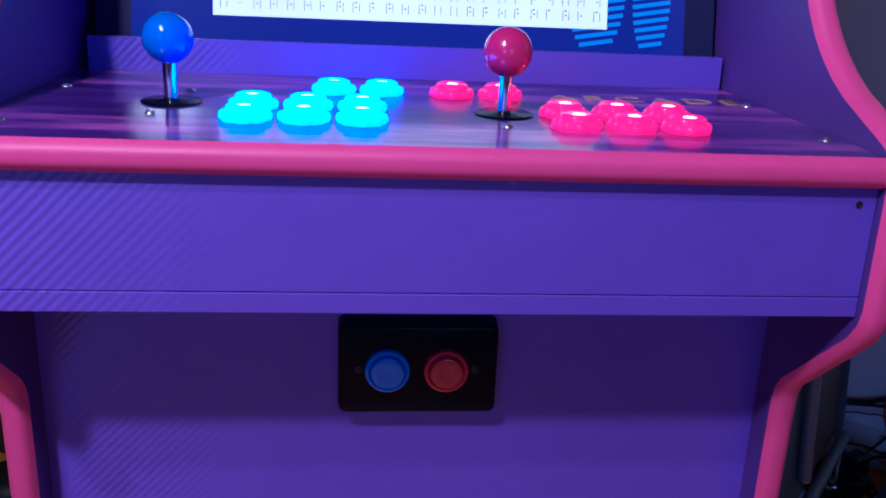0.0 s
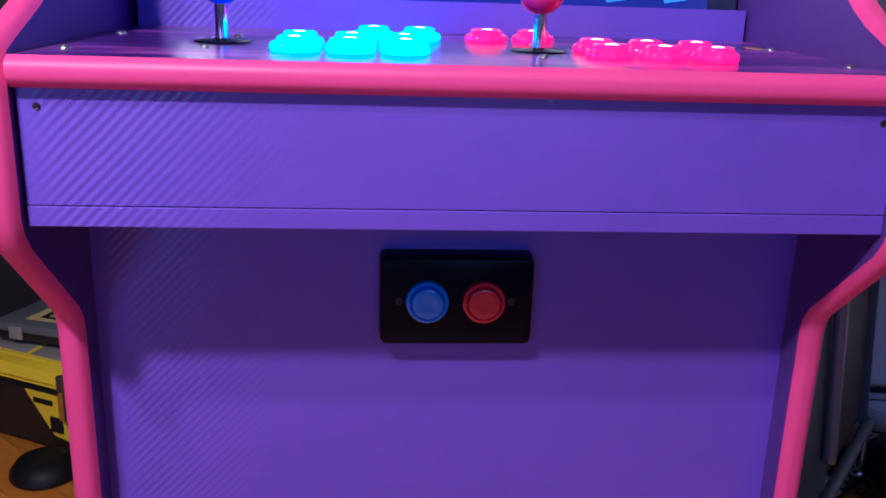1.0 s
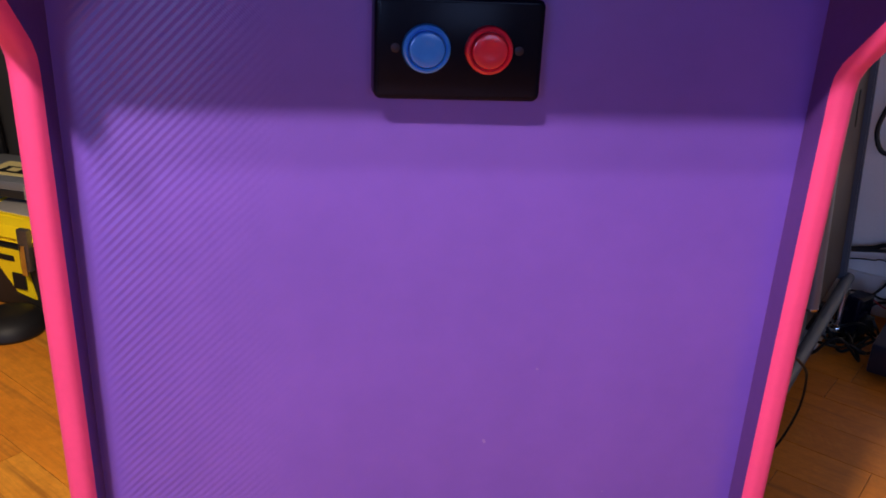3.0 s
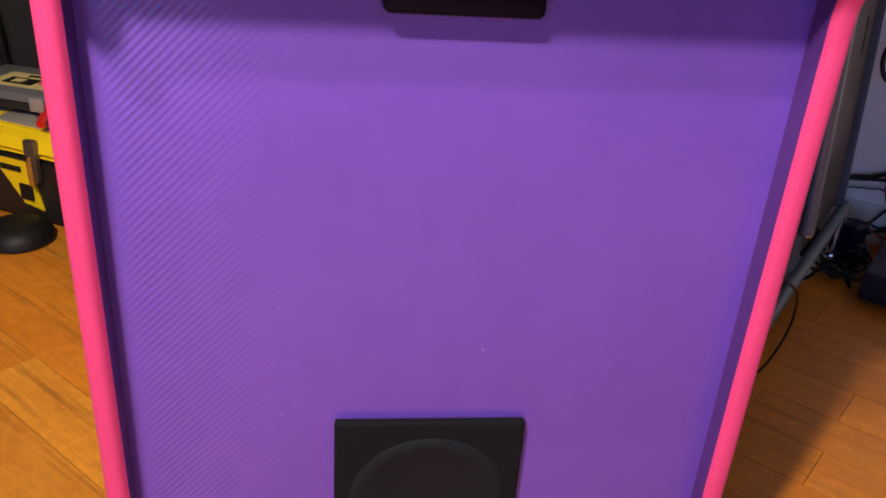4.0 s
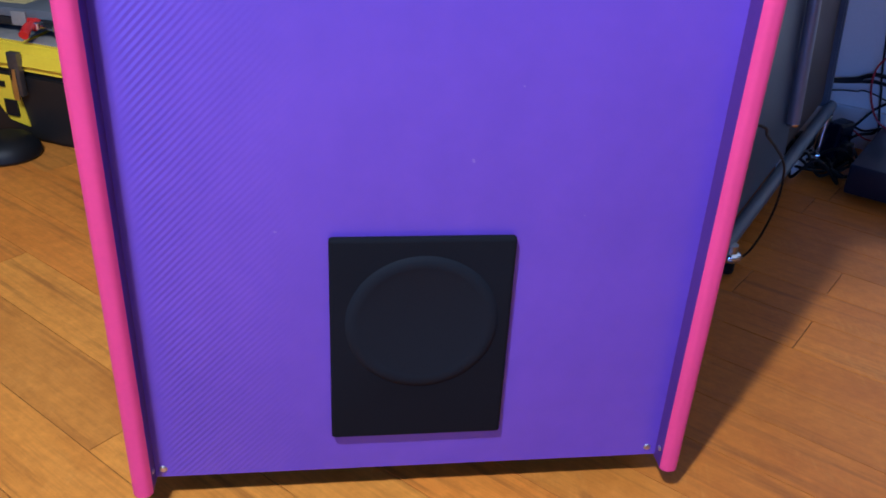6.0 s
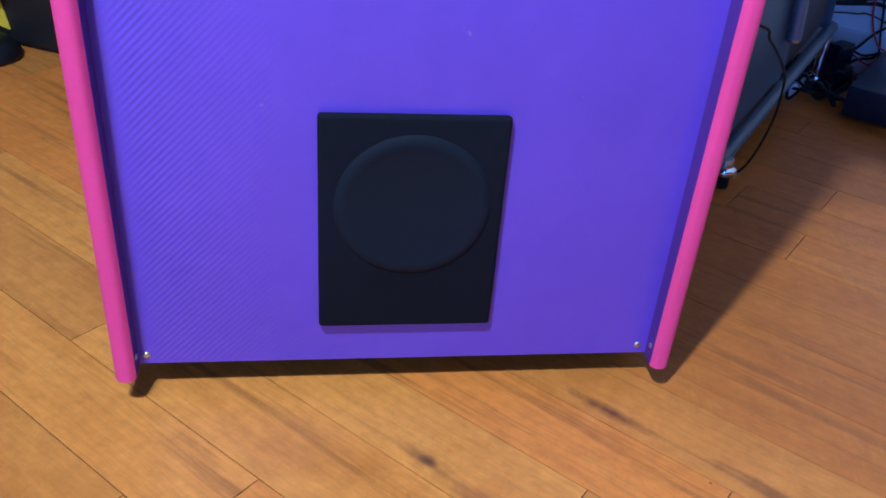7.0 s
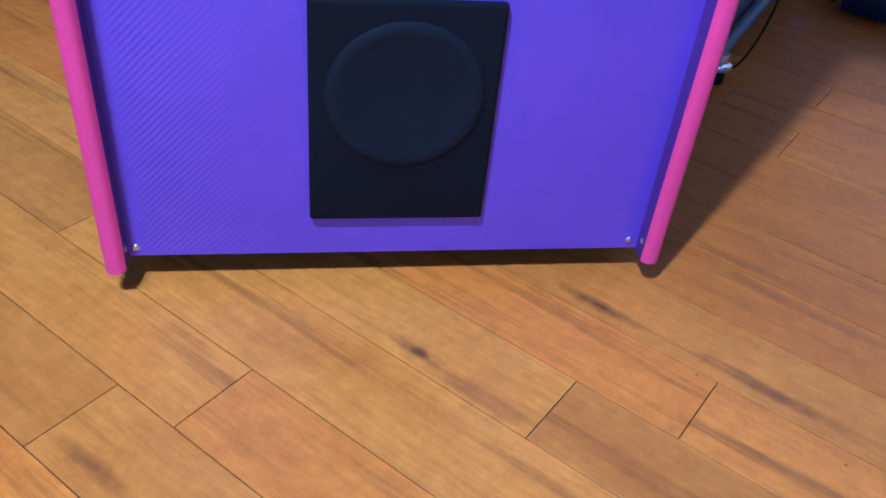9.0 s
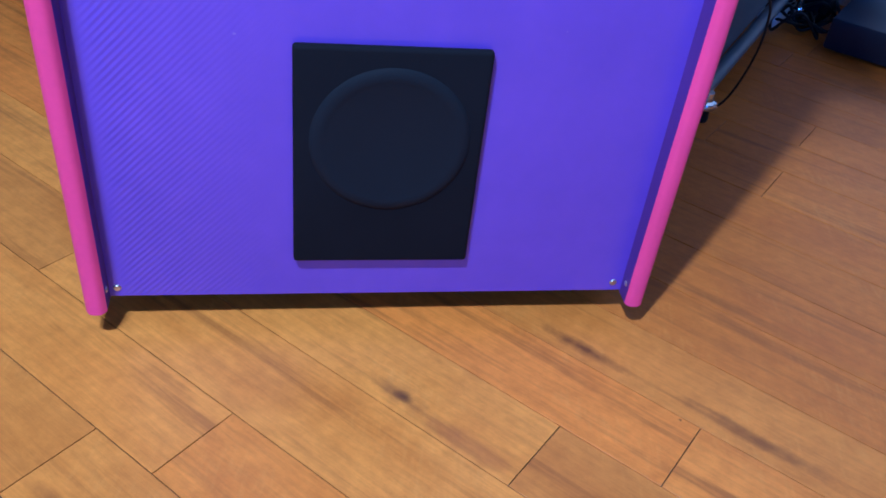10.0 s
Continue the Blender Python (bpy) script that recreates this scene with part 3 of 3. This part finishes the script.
# subwoofer grille low on the panel
speaker = part("speaker_grille", box(-0.0885, 0.0862, -0.0098, 0.0, 0.0875, 0.3180, 0.0040, 3), CLOTH, cabinet, "black cloth covered speaker grille with a round driver")
part("driver_cloth", lathe([(0.0750, -0.0008), (0.0735, 0.0010), (0.0700, 0.0028), (0.0650, 0.0034), (0.0610, 0.0026), (0.0580, 0.0018), (0.0, 0.0014)], 64, pose(0.0, -0.0098, 0.2265, 90, 0, 0)), CLOTH_DISC, speaker, "round dark grey cloth over the driver")


# ---- metal rack cabinet beyond the machine ----
def rack_cabinet():
    at = pose(0, 0, 0, 0, 0, TURN_ROOM) @ pose(0.66, -0.068, 0)
    rack = thing("rack_cabinet", "blue-grey enamelled metal cabinet on chrome feet", "cabinet", at=at)
    lean = pose(0, 0, 0.1, -4, 0, 0) @ pose(0, 0, -0.1)

    def sheet(x0, x1, y0, y1, low0, low1, bevel):
        bm = box(x0, x1, y0, y1, 0.1, 0.74)
        for v in bm.verts:
            if v.co.z < 0.5:
                v.co.z = low0 if v.co.x < (x0 + x1) / 2 else low1
        bmesh.ops.bevel(bm, geom=list(bm.edges), offset=bevel, segments=2, affect="EDGES")
        return bm

    part("side_sheet", sheet(0.0, 0.40, 0.0, 0.22, 0.038, 0.098, 0.004), RACK, rack, m=lean)
    part("inset_sheet", sheet(0.4005, 0.66, 0.006, 0.22, 0.098, 0.136, 0.003), RACK_DARK, rack, "dark brown inset panel", m=lean)
    part("corner_trim", sheet(0.6605, 0.676, -0.006, 0.22, 0.125, 0.128, 0.003), RACK, rack, m=lean)
    part("upright_tube", tube([(0.362, -0.013, 0.172), (0.362, -0.013, 0.725)], 0.0120, 16, 1), TUBE, rack, "satin aluminium tube", m=lean)
    part("tube_end", lathe([(0, 0), (0.0115, 0), (0.0125, 0.002), (0.0125, 0.005), (0, 0.005)], 16, pose(0.362, -0.013, 0.167)), STEEL, rack, m=lean)
    part("bottom_rail", tube([(0.03, -0.016, 0.040), (0.68, -0.006, 0.126)], 0.0125, 18, 1), RACK, rack)
    for x, y, h in ((0.060, -0.026, 0.050), (0.64, -0.012, 0.12)):
        foot = part("foot", lathe([(0, 0), (0.011, 0), (0.012, 0.004), (0.011, 0.024), (0, 0.024)], 20, pose(x, y, 0)), RUBBER, rack, "black rubber foot")
        part("collar", lathe([(0.012, 0.0242), (0.019, 0.0245), (0.020, 0.029), (0.018, 0.034), (0.012, 0.037), (0.011, h), (0, h)], 20, pose(x, y, 0)), STEEL, foot, "chrome collar")
    part("grip_slot", box(0.592, 0.606, 0.0045, 0.0075, 0.455, 0.525, 0.0012), RUBBER, rack, "dark oblong grip slot", m=lean)
    return rack


rack_cabinet()


def cable(name, points, radius, material, label):
    return tagged(part(name, tube(points, radius, 8, 8), material), label, "cable")


def room_point(x, y, z):
    p = ROOM @ Vector((x, y, z))
    return (p.x, p.y, p.z)


cable("floor_cable", [(0.30, 0.300, 0.34), (0.46, 0.302, 0.316), (0.500, 0.331, 0.287), (0.567, 0.394, 0.227), (0.592, 0.422, 0.185), (0.602, 0.440, 0.131), (0.607, 0.470, 0.063), (0.597, 0.484, 0.020), (0.576, 0.490, 0.005), (0.545, 0.480, 0.005), (0.49, 0.47, 0.005)], 0.0020, RUBBER, "thin black cable lying on the floor")
# power adapter, leads and a flat case in the corner
adapter = thing("power_adapter", "black power adapter standing among leads", "adapter", at=pose(0.975, 0.895, 0, 0, 0, 30))
part("body", box(-0.028, 0.028, -0.018, 0.018, 0.0, 0.105, 0.008, 3), BLACK, adapter)
part("plug", box(-0.016, 0.016, -0.034, -0.0185, 0.03, 0.065, 0.004), RUBBER, adapter)
wedge = thing("plug_strip", "white plastic plug strip lying on the floor", "power strip", at=pose(0.872, 0.880, 0, 0, 0, 47))
part("body", box(-0.02, 0.15, -0.022, 0.022, 0.0, 0.028, 0.005, 2), WHITE_PLASTIC, wedge)
part("plug", box(0.00, 0.04, -0.018, 0.018, 0.0285, 0.060, 0.006, 2), RUBBER, wedge)
part("plug", box(0.07, 0.11, -0.018, 0.018, 0.0285, 0.058, 0.006, 2), RUBBER, wedge)
part("plug", lathe([(0, 0), (0.013, 0), (0.014, 0.004), (0.012, 0.012), (0, 0.013)], 18, pose(0.125, -0.021, 0.042, 90, 0, 0)), WHITE_PLASTIC, wedge, "round white plug")
case = thing("console_case", "flat navy-black electronics case on the floor", "console", at=pose(0.925, 0.755, 0, 0, 0, -42.8))
part("body", box(0.0, 0.42, 0.0, 0.28, 0.006, 0.068, 0.006, 2), NAVY, case)
part("rear_socket", box(-0.003, 0.002, 0.05, 0.09, 0.030, 0.052, 0.001), STEEL, case)
for x in (0.03, 0.39):
    for y in (0.03, 0.25):
        part("foot", lathe([(0, 0), (0.012, 0), (0.012, 0.0065), (0, 0.0065)], 14, pose(x, y, 0)), RUBBER, case)
random.seed(11)
for k in range(6):
    x, y = 0.93 + random.uniform(-0.04, 0.06), 0.855 + random.uniform(-0.05, 0.06)
    pts = [(x + 0.055 * math.cos(a + k) * (0.6 + 0.4 * random.random()), y + 0.05 * math.sin(a + k) * (0.6 + 0.4 * random.random()), 0.006 + 0.05 * random.random() * (i % 2) + 0.004 * k) for i, a in enumerate((0, 1.1, 2.2, 3.3, 4.4, 5.5, 6.6))]
    cable("coiled_lead", pts, 0.0032, RUBBER, "black lead coiled on the floor")
def wall_lead(name, path, radius, material, label):
    """A lead close to the far wall, through points (along the wall, up, off the wall)."""
    cable(name, [room_point(RX1 - off, y, z) for y, z, off in path], radius, material, label)


THICK, THIN = "thick black lead running along the wall", "thin black lead running along the wall"
wall_lead("thick_lead", [(0.00, 0.140, 0.06), (-0.057, 0.150, 0.03), (-0.087, 0.157, 0.025), (-0.114, 0.170, 0.025), (-0.150, 0.174, 0.03), (-0.34, 0.150, 0.03), (-0.60, 0.142, 0.03)], 0.0050, RUBBER, THICK)
wall_lead("thick_lead", [(0.00, 0.146, 0.07), (-0.061, 0.149, 0.04), (-0.108, 0.157, 0.032), (-0.150, 0.158, 0.03), (-0.36, 0.128, 0.03), (-0.60, 0.118, 0.03)], 0.0042, RUBBER, THICK)
wall_lead("black_lead", [(0.00, 0.125, 0.08), (-0.065, 0.130, 0.04), (-0.096, 0.133, 0.035), (-0.122, 0.135, 0.03), (-0.25, 0.110, 0.03), (-0.50, 0.150, 0.03)], 0.0016, RUBBER, THIN)
wall_lead("black_lead", [(-0.060, 0.012, 0.06), (-0.094, 0.037, 0.05), (-0.120, 0.070, 0.045), (-0.138, 0.097, 0.04), (-0.160, 0.118, 0.035), (-0.26, 0.200, 0.03), (-0.42, 0.230, 0.03)], 0.0030, RUBBER, THIN)
wall_lead("black_lead", [(-0.050, 0.060, 0.06), (-0.084, 0.052, 0.03), (-0.109, 0.051, 0.025), (-0.133, 0.047, 0.025), (-0.175, 0.060, 0.025), (-0.33, 0.085, 0.03)], 0.0026, RUBBER, THIN)
wall_lead("black_lead", [(-0.070, 0.006, 0.05), (-0.101, 0.018, 0.035), (-0.122, 0.036, 0.03), (-0.150, 0.047, 0.03), (-0.172, 0.061, 0.03), (-0.29, 0.040, 0.03)], 0.0034, RUBBER, THIN)
wall_lead("black_lead", [(-0.170, 0.020, 0.05), (-0.161, 0.067, 0.04), (-0.151, 0.108, 0.037), (-0.144, 0.144, 0.035), (-0.133, 0.190, 0.03), (-0.115, 0.32, 0.03)], 0.0024, RUBBER, THIN)
wall_lead("red_lead", [(-0.185, 0.270, 0.04), (-0.132, 0.210, 0.043), (-0.122, 0.173, 0.043), (-0.128, 0.132, 0.043), (-0.146, 0.093, 0.043), (-0.171, 0.071, 0.043), (-0.25, 0.050, 0.04)], 0.0022, RED_WIRE, "thin red lead hanging in a loop")
wall_lead("red_lead", [(-0.090, 0.064, 0.05), (-0.115, 0.048, 0.045), (-0.150, 0.035, 0.045), (-0.21, 0.045, 0.04)], 0.0018, RED_WIRE, "thin red lead lying among black ones")
cable("black_lead", [room_point(1.40, -0.07, 0.50), room_point(1.39, -0.055, 0.43), room_point(1.39, -0.075, 0.385), room_point(1.39, -0.12, 0.40), room_point(1.39, -0.17, 0.47)], 0.0050, RUBBER, "black lead hanging in a loop")


# ---- tool box and what lies about it ----
def tool_box():
    at = pose(-0.752, 1.060, 0, 0, 0, -27) @ Matrix.Diagonal((1, 1, 1.13, 1))
    tools = thing("tool_box", "black tool box with a yellow lid and metal latches", "tool box", at=at)
    L, D = 0.46, 0.24
    body = box(-0.20, L - 0.08, 0.0, D, 0.0, 0.136)
    for v in body.verts:
        if v.co.z < 0.01:
            v.co.x = 0.15 + (v.co.x - 0.15) * 0.93
            v.co.y = D / 2 + (v.co.y - D / 2) * 0.90
    bmesh.ops.bevel(body, geom=list(body.edges), offset=0.010, segments=2, affect="EDGES")
    part("body", body, TOOL_BLACK, tools)
    lid = box(-0.208, L - 0.072, -0.010, D + 0.006, 0.1365, 0.198)
    for v in lid.verts:
        if v.co.z > 0.17:
            v.co.y = D / 2 + (v.co.y - D / 2) * 0.86
            v.co.x = 0.15 + (v.co.x - 0.15) * 0.95
            v.co.z -= 0.020 if v.co.y < D / 2 else 0.0
    bmesh.ops.bevel(lid, geom=list(lid.edges), offset=0.012, segments=3, affect="EDGES")
    top = part("lid", lid, YELLOW, tools, "bright yellow plastic lid")
    for x0 in (-0.185, -0.055, 0.075, 0.205):
        part("lid_window", box(0, 0.115, 0, 0.110, -0.003, 0.0022, 0.001), SMOKE, top, "smoky clear plastic window", m=pose(x0, 0.030, 0.1795, 5.6, 0, 0))
    label = bmesh.new()
    vs = [label.verts.new(p) for p in ((-0.045, 0.001, 0.124), (0.052, 0.001, 0.124), (0.066, 0.0085, 0.032), (0.020, 0.0078, 0.040))]
    label.faces.new(vs)
    ext = bmesh.ops.extrude_face_region(label, geom=list(label.faces))
    bmesh.ops.translate(label, verts=[v for v in ext["geom"] if isinstance(v, bmesh.types.BMVert)], vec=(0, -0.004, 0))
    sticker = part("sticker", label, YELLOW, tools, "yellow printed sticker", smooth=False)
    part("sticker_bar", box(-0.022, 0.030, -0.0042, -0.0024, 0.103, 0.113), RUBBER, sticker, smooth=False)
    part("sticker_picture", box(0.018, 0.050, -0.0022, 0.0022, 0.050, 0.080, 0.0006), RUBBER, sticker, smooth=False)
    for x in (-0.14, 0.072, 0.30):
        latch = part("latch", box(x - 0.013, x + 0.013, -0.016, -0.002, 0.095, 0.172, 0.003), LATCH, tools, "worn metal latch")
        part("latch_clip", box(x - 0.007, x + 0.007, -0.020, -0.0165, 0.088, 0.145, 0.0015), STEEL, latch)
    return tools


tool_box()
organiser = thing("organiser_case", "grey clear-lidded parts organiser lying on the tool box", "organiser", at=pose(-0.740, 1.135, 0.2195, 0, 0, -20))
part("base", box(-0.14, 0.13, -0.02, 0.14, 0.004, 0.021, 0.004, 2), TOOL_BLACK, organiser)
lid = part("lid", box(-0.143, 0.133, -0.023, 0.143, 0.0215, 0.041, 0.006, 2), GREY_CASE, organiser, "scuffed grey plastic lid")
sticker = part("sticker", box(-0.085, 0.05, 0.010, 0.095, 0.0410, 0.0417, 0.0002), LABEL_PALE, lid, "pale printed label", smooth=False)
part("sticker_bar", box(-0.035, 0.03, 0.075, 0.087, 0.0419, 0.0423), RUBBER, sticker, smooth=False)
part("sticker_picture", box(-0.06, 0.01, 0.025, 0.064, 0.0419, 0.0423), RUBBER, sticker, smooth=False)
part("sticker_picture", box(-0.045, -0.02, 0.035, 0.056, 0.0425, 0.0428), LABEL_PALE, sticker, smooth=False)
for x in (-0.08, 0.06):
    part("catch", box(x - 0.016, x + 0.016, -0.0290, -0.0232, 0.008, 0.036, 0.002), SMOKE, organiser)


def pliers(at):
    tool = thing("pliers", "red-handled pliers lying on the tool box lid", "pliers", at=at)
    part("handle", tube([(0.01, -0.004, 0.0), (0.035, -0.010, 0.002), (0.070, -0.008, 0.008), (0.098, -0.002, 0.016)], 0.0092, 10), GRIP, tool, "red plastic grip")
    part("handle", tube([(0.008, 0.005, 0.0), (0.004, 0.020, -0.001), (-0.006, 0.034, -0.005), (-0.012, 0.044, -0.009)], 0.0092, 10), GRIP, tool, "red plastic grip")
    part("jaws", joined(tube([(0.018, 0.006, 0), (-0.01, -0.002, 0), (-0.045, -0.003, 0)], 0.0065, 8), lathe([(0, -0.006), (0.011, -0.006), (0.011, 0.006), (0, 0.006)], 16)), STEEL, tool, "bare steel jaws")


pliers(pose(-0.652, 1.066, 0.2340, 0, 0, 145))
pliers(pose(-0.640, 1.106, 0.2390, 0, 0, 138))
disc = thing("round_base", "low round matt black base on the floor", "stand base", at=pose(-0.725, 0.975, 0))
part("base", lathe([(0, 0), (0.064, 0), (0.068, 0.006), (0.066, 0.018), (0.054, 0.034), (0.03, 0.042), (0, 0.044)], 40), RUBBER, disc)


def soft_bag(at, w, d, h, label):
    bag = thing("soft_bag", label, "bag", at=at)
    bm = bmesh.new()
    bmesh.ops.create_icosphere(bm, subdivisions=4, radius=1)
    for v in bm.verts:
        c = v.co
        q = Vector([math.copysign(abs(a) ** 0.55, a) for a in c])
        k = 1 + 0.10 * noise.noise(c * 2.3) + 0.04 * noise.noise(c * 6)
        v.co = Vector((q.x * w / 2 * k, q.y * d / 2 * k, max(-0.98, q.z) * h / 2 * (k if q.z > 0 else 1) + h * 0.49))
    part("body", bm, FABRIC, bag)
    part("strap", tube([(-w * 0.2, -d * 0.52, h * 0.35), (-w * 0.15, -d * 0.60, h * 0.7), (0, -d * 0.45, h * 1.02), (w * 0.15, -d * 0.60, h * 0.7), (w * 0.2, -d * 0.52, h * 0.35)], 0.010, 8), RUBBER, bag)
    return bag


soft_bag(pose(-0.98, 1.46, 0, 0, 0, 20), 0.50, 0.30, 0.62, "bulky black nylon bag standing behind the tool box")
soft_bag(pose(-0.52, 1.52, 0, 0, 0, -10), 0.36, 0.28, 0.50, "black nylon bag standing behind the tool box")
soft_bag(pose(-1.30, 1.05, 0, 0, 0, 70), 0.40, 0.28, 0.40, "bulky black nylon bag standing beside the tool box")


# ---- floor boards ----
LAID = pose(0, 0, 0, 0, 0, 45.4)


def boards():
    width, gap = 0.0945, 0.0011
    known = {-2: (-0.62, 0.34), -1: (-0.0904, 0.72), 0: (-0.0137, 0.82), 1: (-0.322, 0.58), 2: (0.230, 0.95), 3: (0.3385,), 4: (-0.45, 0.78), 5: (-0.36, 0.92), 6: (-0.55, 0.70), 7: (-0.15, 0.95)}
    TAN, RED_BROWN, GREYED, ORANGE = (1.04, 1.08, 1.14), (1.03, 0.955, 0.84), (0.86, 0.87, 0.94), (0.98, 0.90, 0.80)
    # Board tones; right pieces from row 5 up are darkened in place of shade.
    tones_and_shade = {(-1, 0): GREYED, (-1, 1): (0.95, 0.98, 1.05), (0, 0): TAN, (0, 1): (1.02, 0.98, 0.90), (1, 1): TAN, (2, 0): (1.05, 1.10, 1.14), (2, 1): GREYED,
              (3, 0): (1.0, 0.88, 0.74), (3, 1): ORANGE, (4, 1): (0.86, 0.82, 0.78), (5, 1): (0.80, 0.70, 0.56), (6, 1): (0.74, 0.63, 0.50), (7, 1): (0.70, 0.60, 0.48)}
    edges = {0: -0.285, 1: -0.192, 2: -0.089, 3: 0.0045, 4: 0.0975}
    near, far = [], []
    rng = random.Random(4)
    k0, k1 = int((RX0 + 0.285) / width) - 1, int((RX1 + 0.285) / width) + 1

    def edge(k):
        return edges.get(k, -0.285 + k * width if k < 0 else 0.0975 + (k - 4) * width)

    for k in range(k0, k1):
        lo, hi = max(edge(k), RX0), min(edge(k + 1), RX1)
        if hi - lo < 0.01:
            continue
        cuts = list(known.get(k, (rng.uniform(-0.5, 0.5),)))
        start, u = cuts[0], cuts[-1]
        while u < -RY0:
            u += rng.choice((0.55, 0.7, 0.85, 1.05, 1.2)) + rng.uniform(-0.05, 0.05)
            cuts.append(u)
        u = start if k != 3 else -0.4
        while u > -RY1:
            u -= rng.choice((0.55, 0.7, 0.85, 1.05, 1.2)) + rng.uniform(-0.05, 0.05)
            cuts.insert(0, u)
        for a, b in zip(cuts, cuts[1:]):
            a, b = max(a, -RY1), min(b, -RY0)
            if b - a > 0.02:
                tone_and_shade = tones_and_shade.get((k, 0 if b == start else 1)) if start in (a, b) else None
                # Right pieces of the farther rows take darker tints that imitate lamp fall-off.
                tone_and_shade = tone_and_shade or rng.choice((TAN, RED_BROWN, GREYED, ORANGE, (1, 1, 1)) if k < 6 or b < 0 else ((0.72, 0.61, 0.48), (0.66, 0.55, 0.43), (0.78, 0.68, 0.54)))
                (near if -1.3 < (lo + hi) / 2 < 1.75 and a < 1.7 and b > -1.9 else far).append((lo, hi, a, b, rng.uniform(0, 0.00012), tone_and_shade))

    def board(bm, lo, hi, a, b, rise):
        e = 0.0003
        # local x of the room is the board's width, minus local y its length
        low = [bm.verts.new((x, -u, -0.002)) for x, u in ((lo + gap / 2, a + gap / 2), (hi - gap / 2, a + gap / 2), (hi - gap / 2, b - gap / 2), (lo + gap / 2, b - gap / 2))]
        mid = [bm.verts.new((v.co.x, v.co.y, -e * 0.6 + rise - 0.0004)) for v in low]
        c = Vector(((lo + hi) / 2, -(a + b) / 2, 0))
        top = [bm.verts.new((v.co.x + math.copysign(e, c.x - v.co.x), v.co.y + math.copysign(e, c.y - v.co.y), rise - 0.0004)) for v in low]
        for p, q in ((low, mid), (mid, top)):
            for i in range(4):
                bm.faces.new((p[i], p[(i + 1) % 4], q[(i + 1) % 4], q[i]))
        bm.faces.new(top)

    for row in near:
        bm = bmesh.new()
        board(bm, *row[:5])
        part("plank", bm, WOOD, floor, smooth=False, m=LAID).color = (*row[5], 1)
    bm = bmesh.new()
    for row in far:
        board(bm, *row[:5])
    tagged(part("far_planks", bm, WOOD, floor, smooth=False, m=LAID), kind="stuff")
    return len(near)


boards()
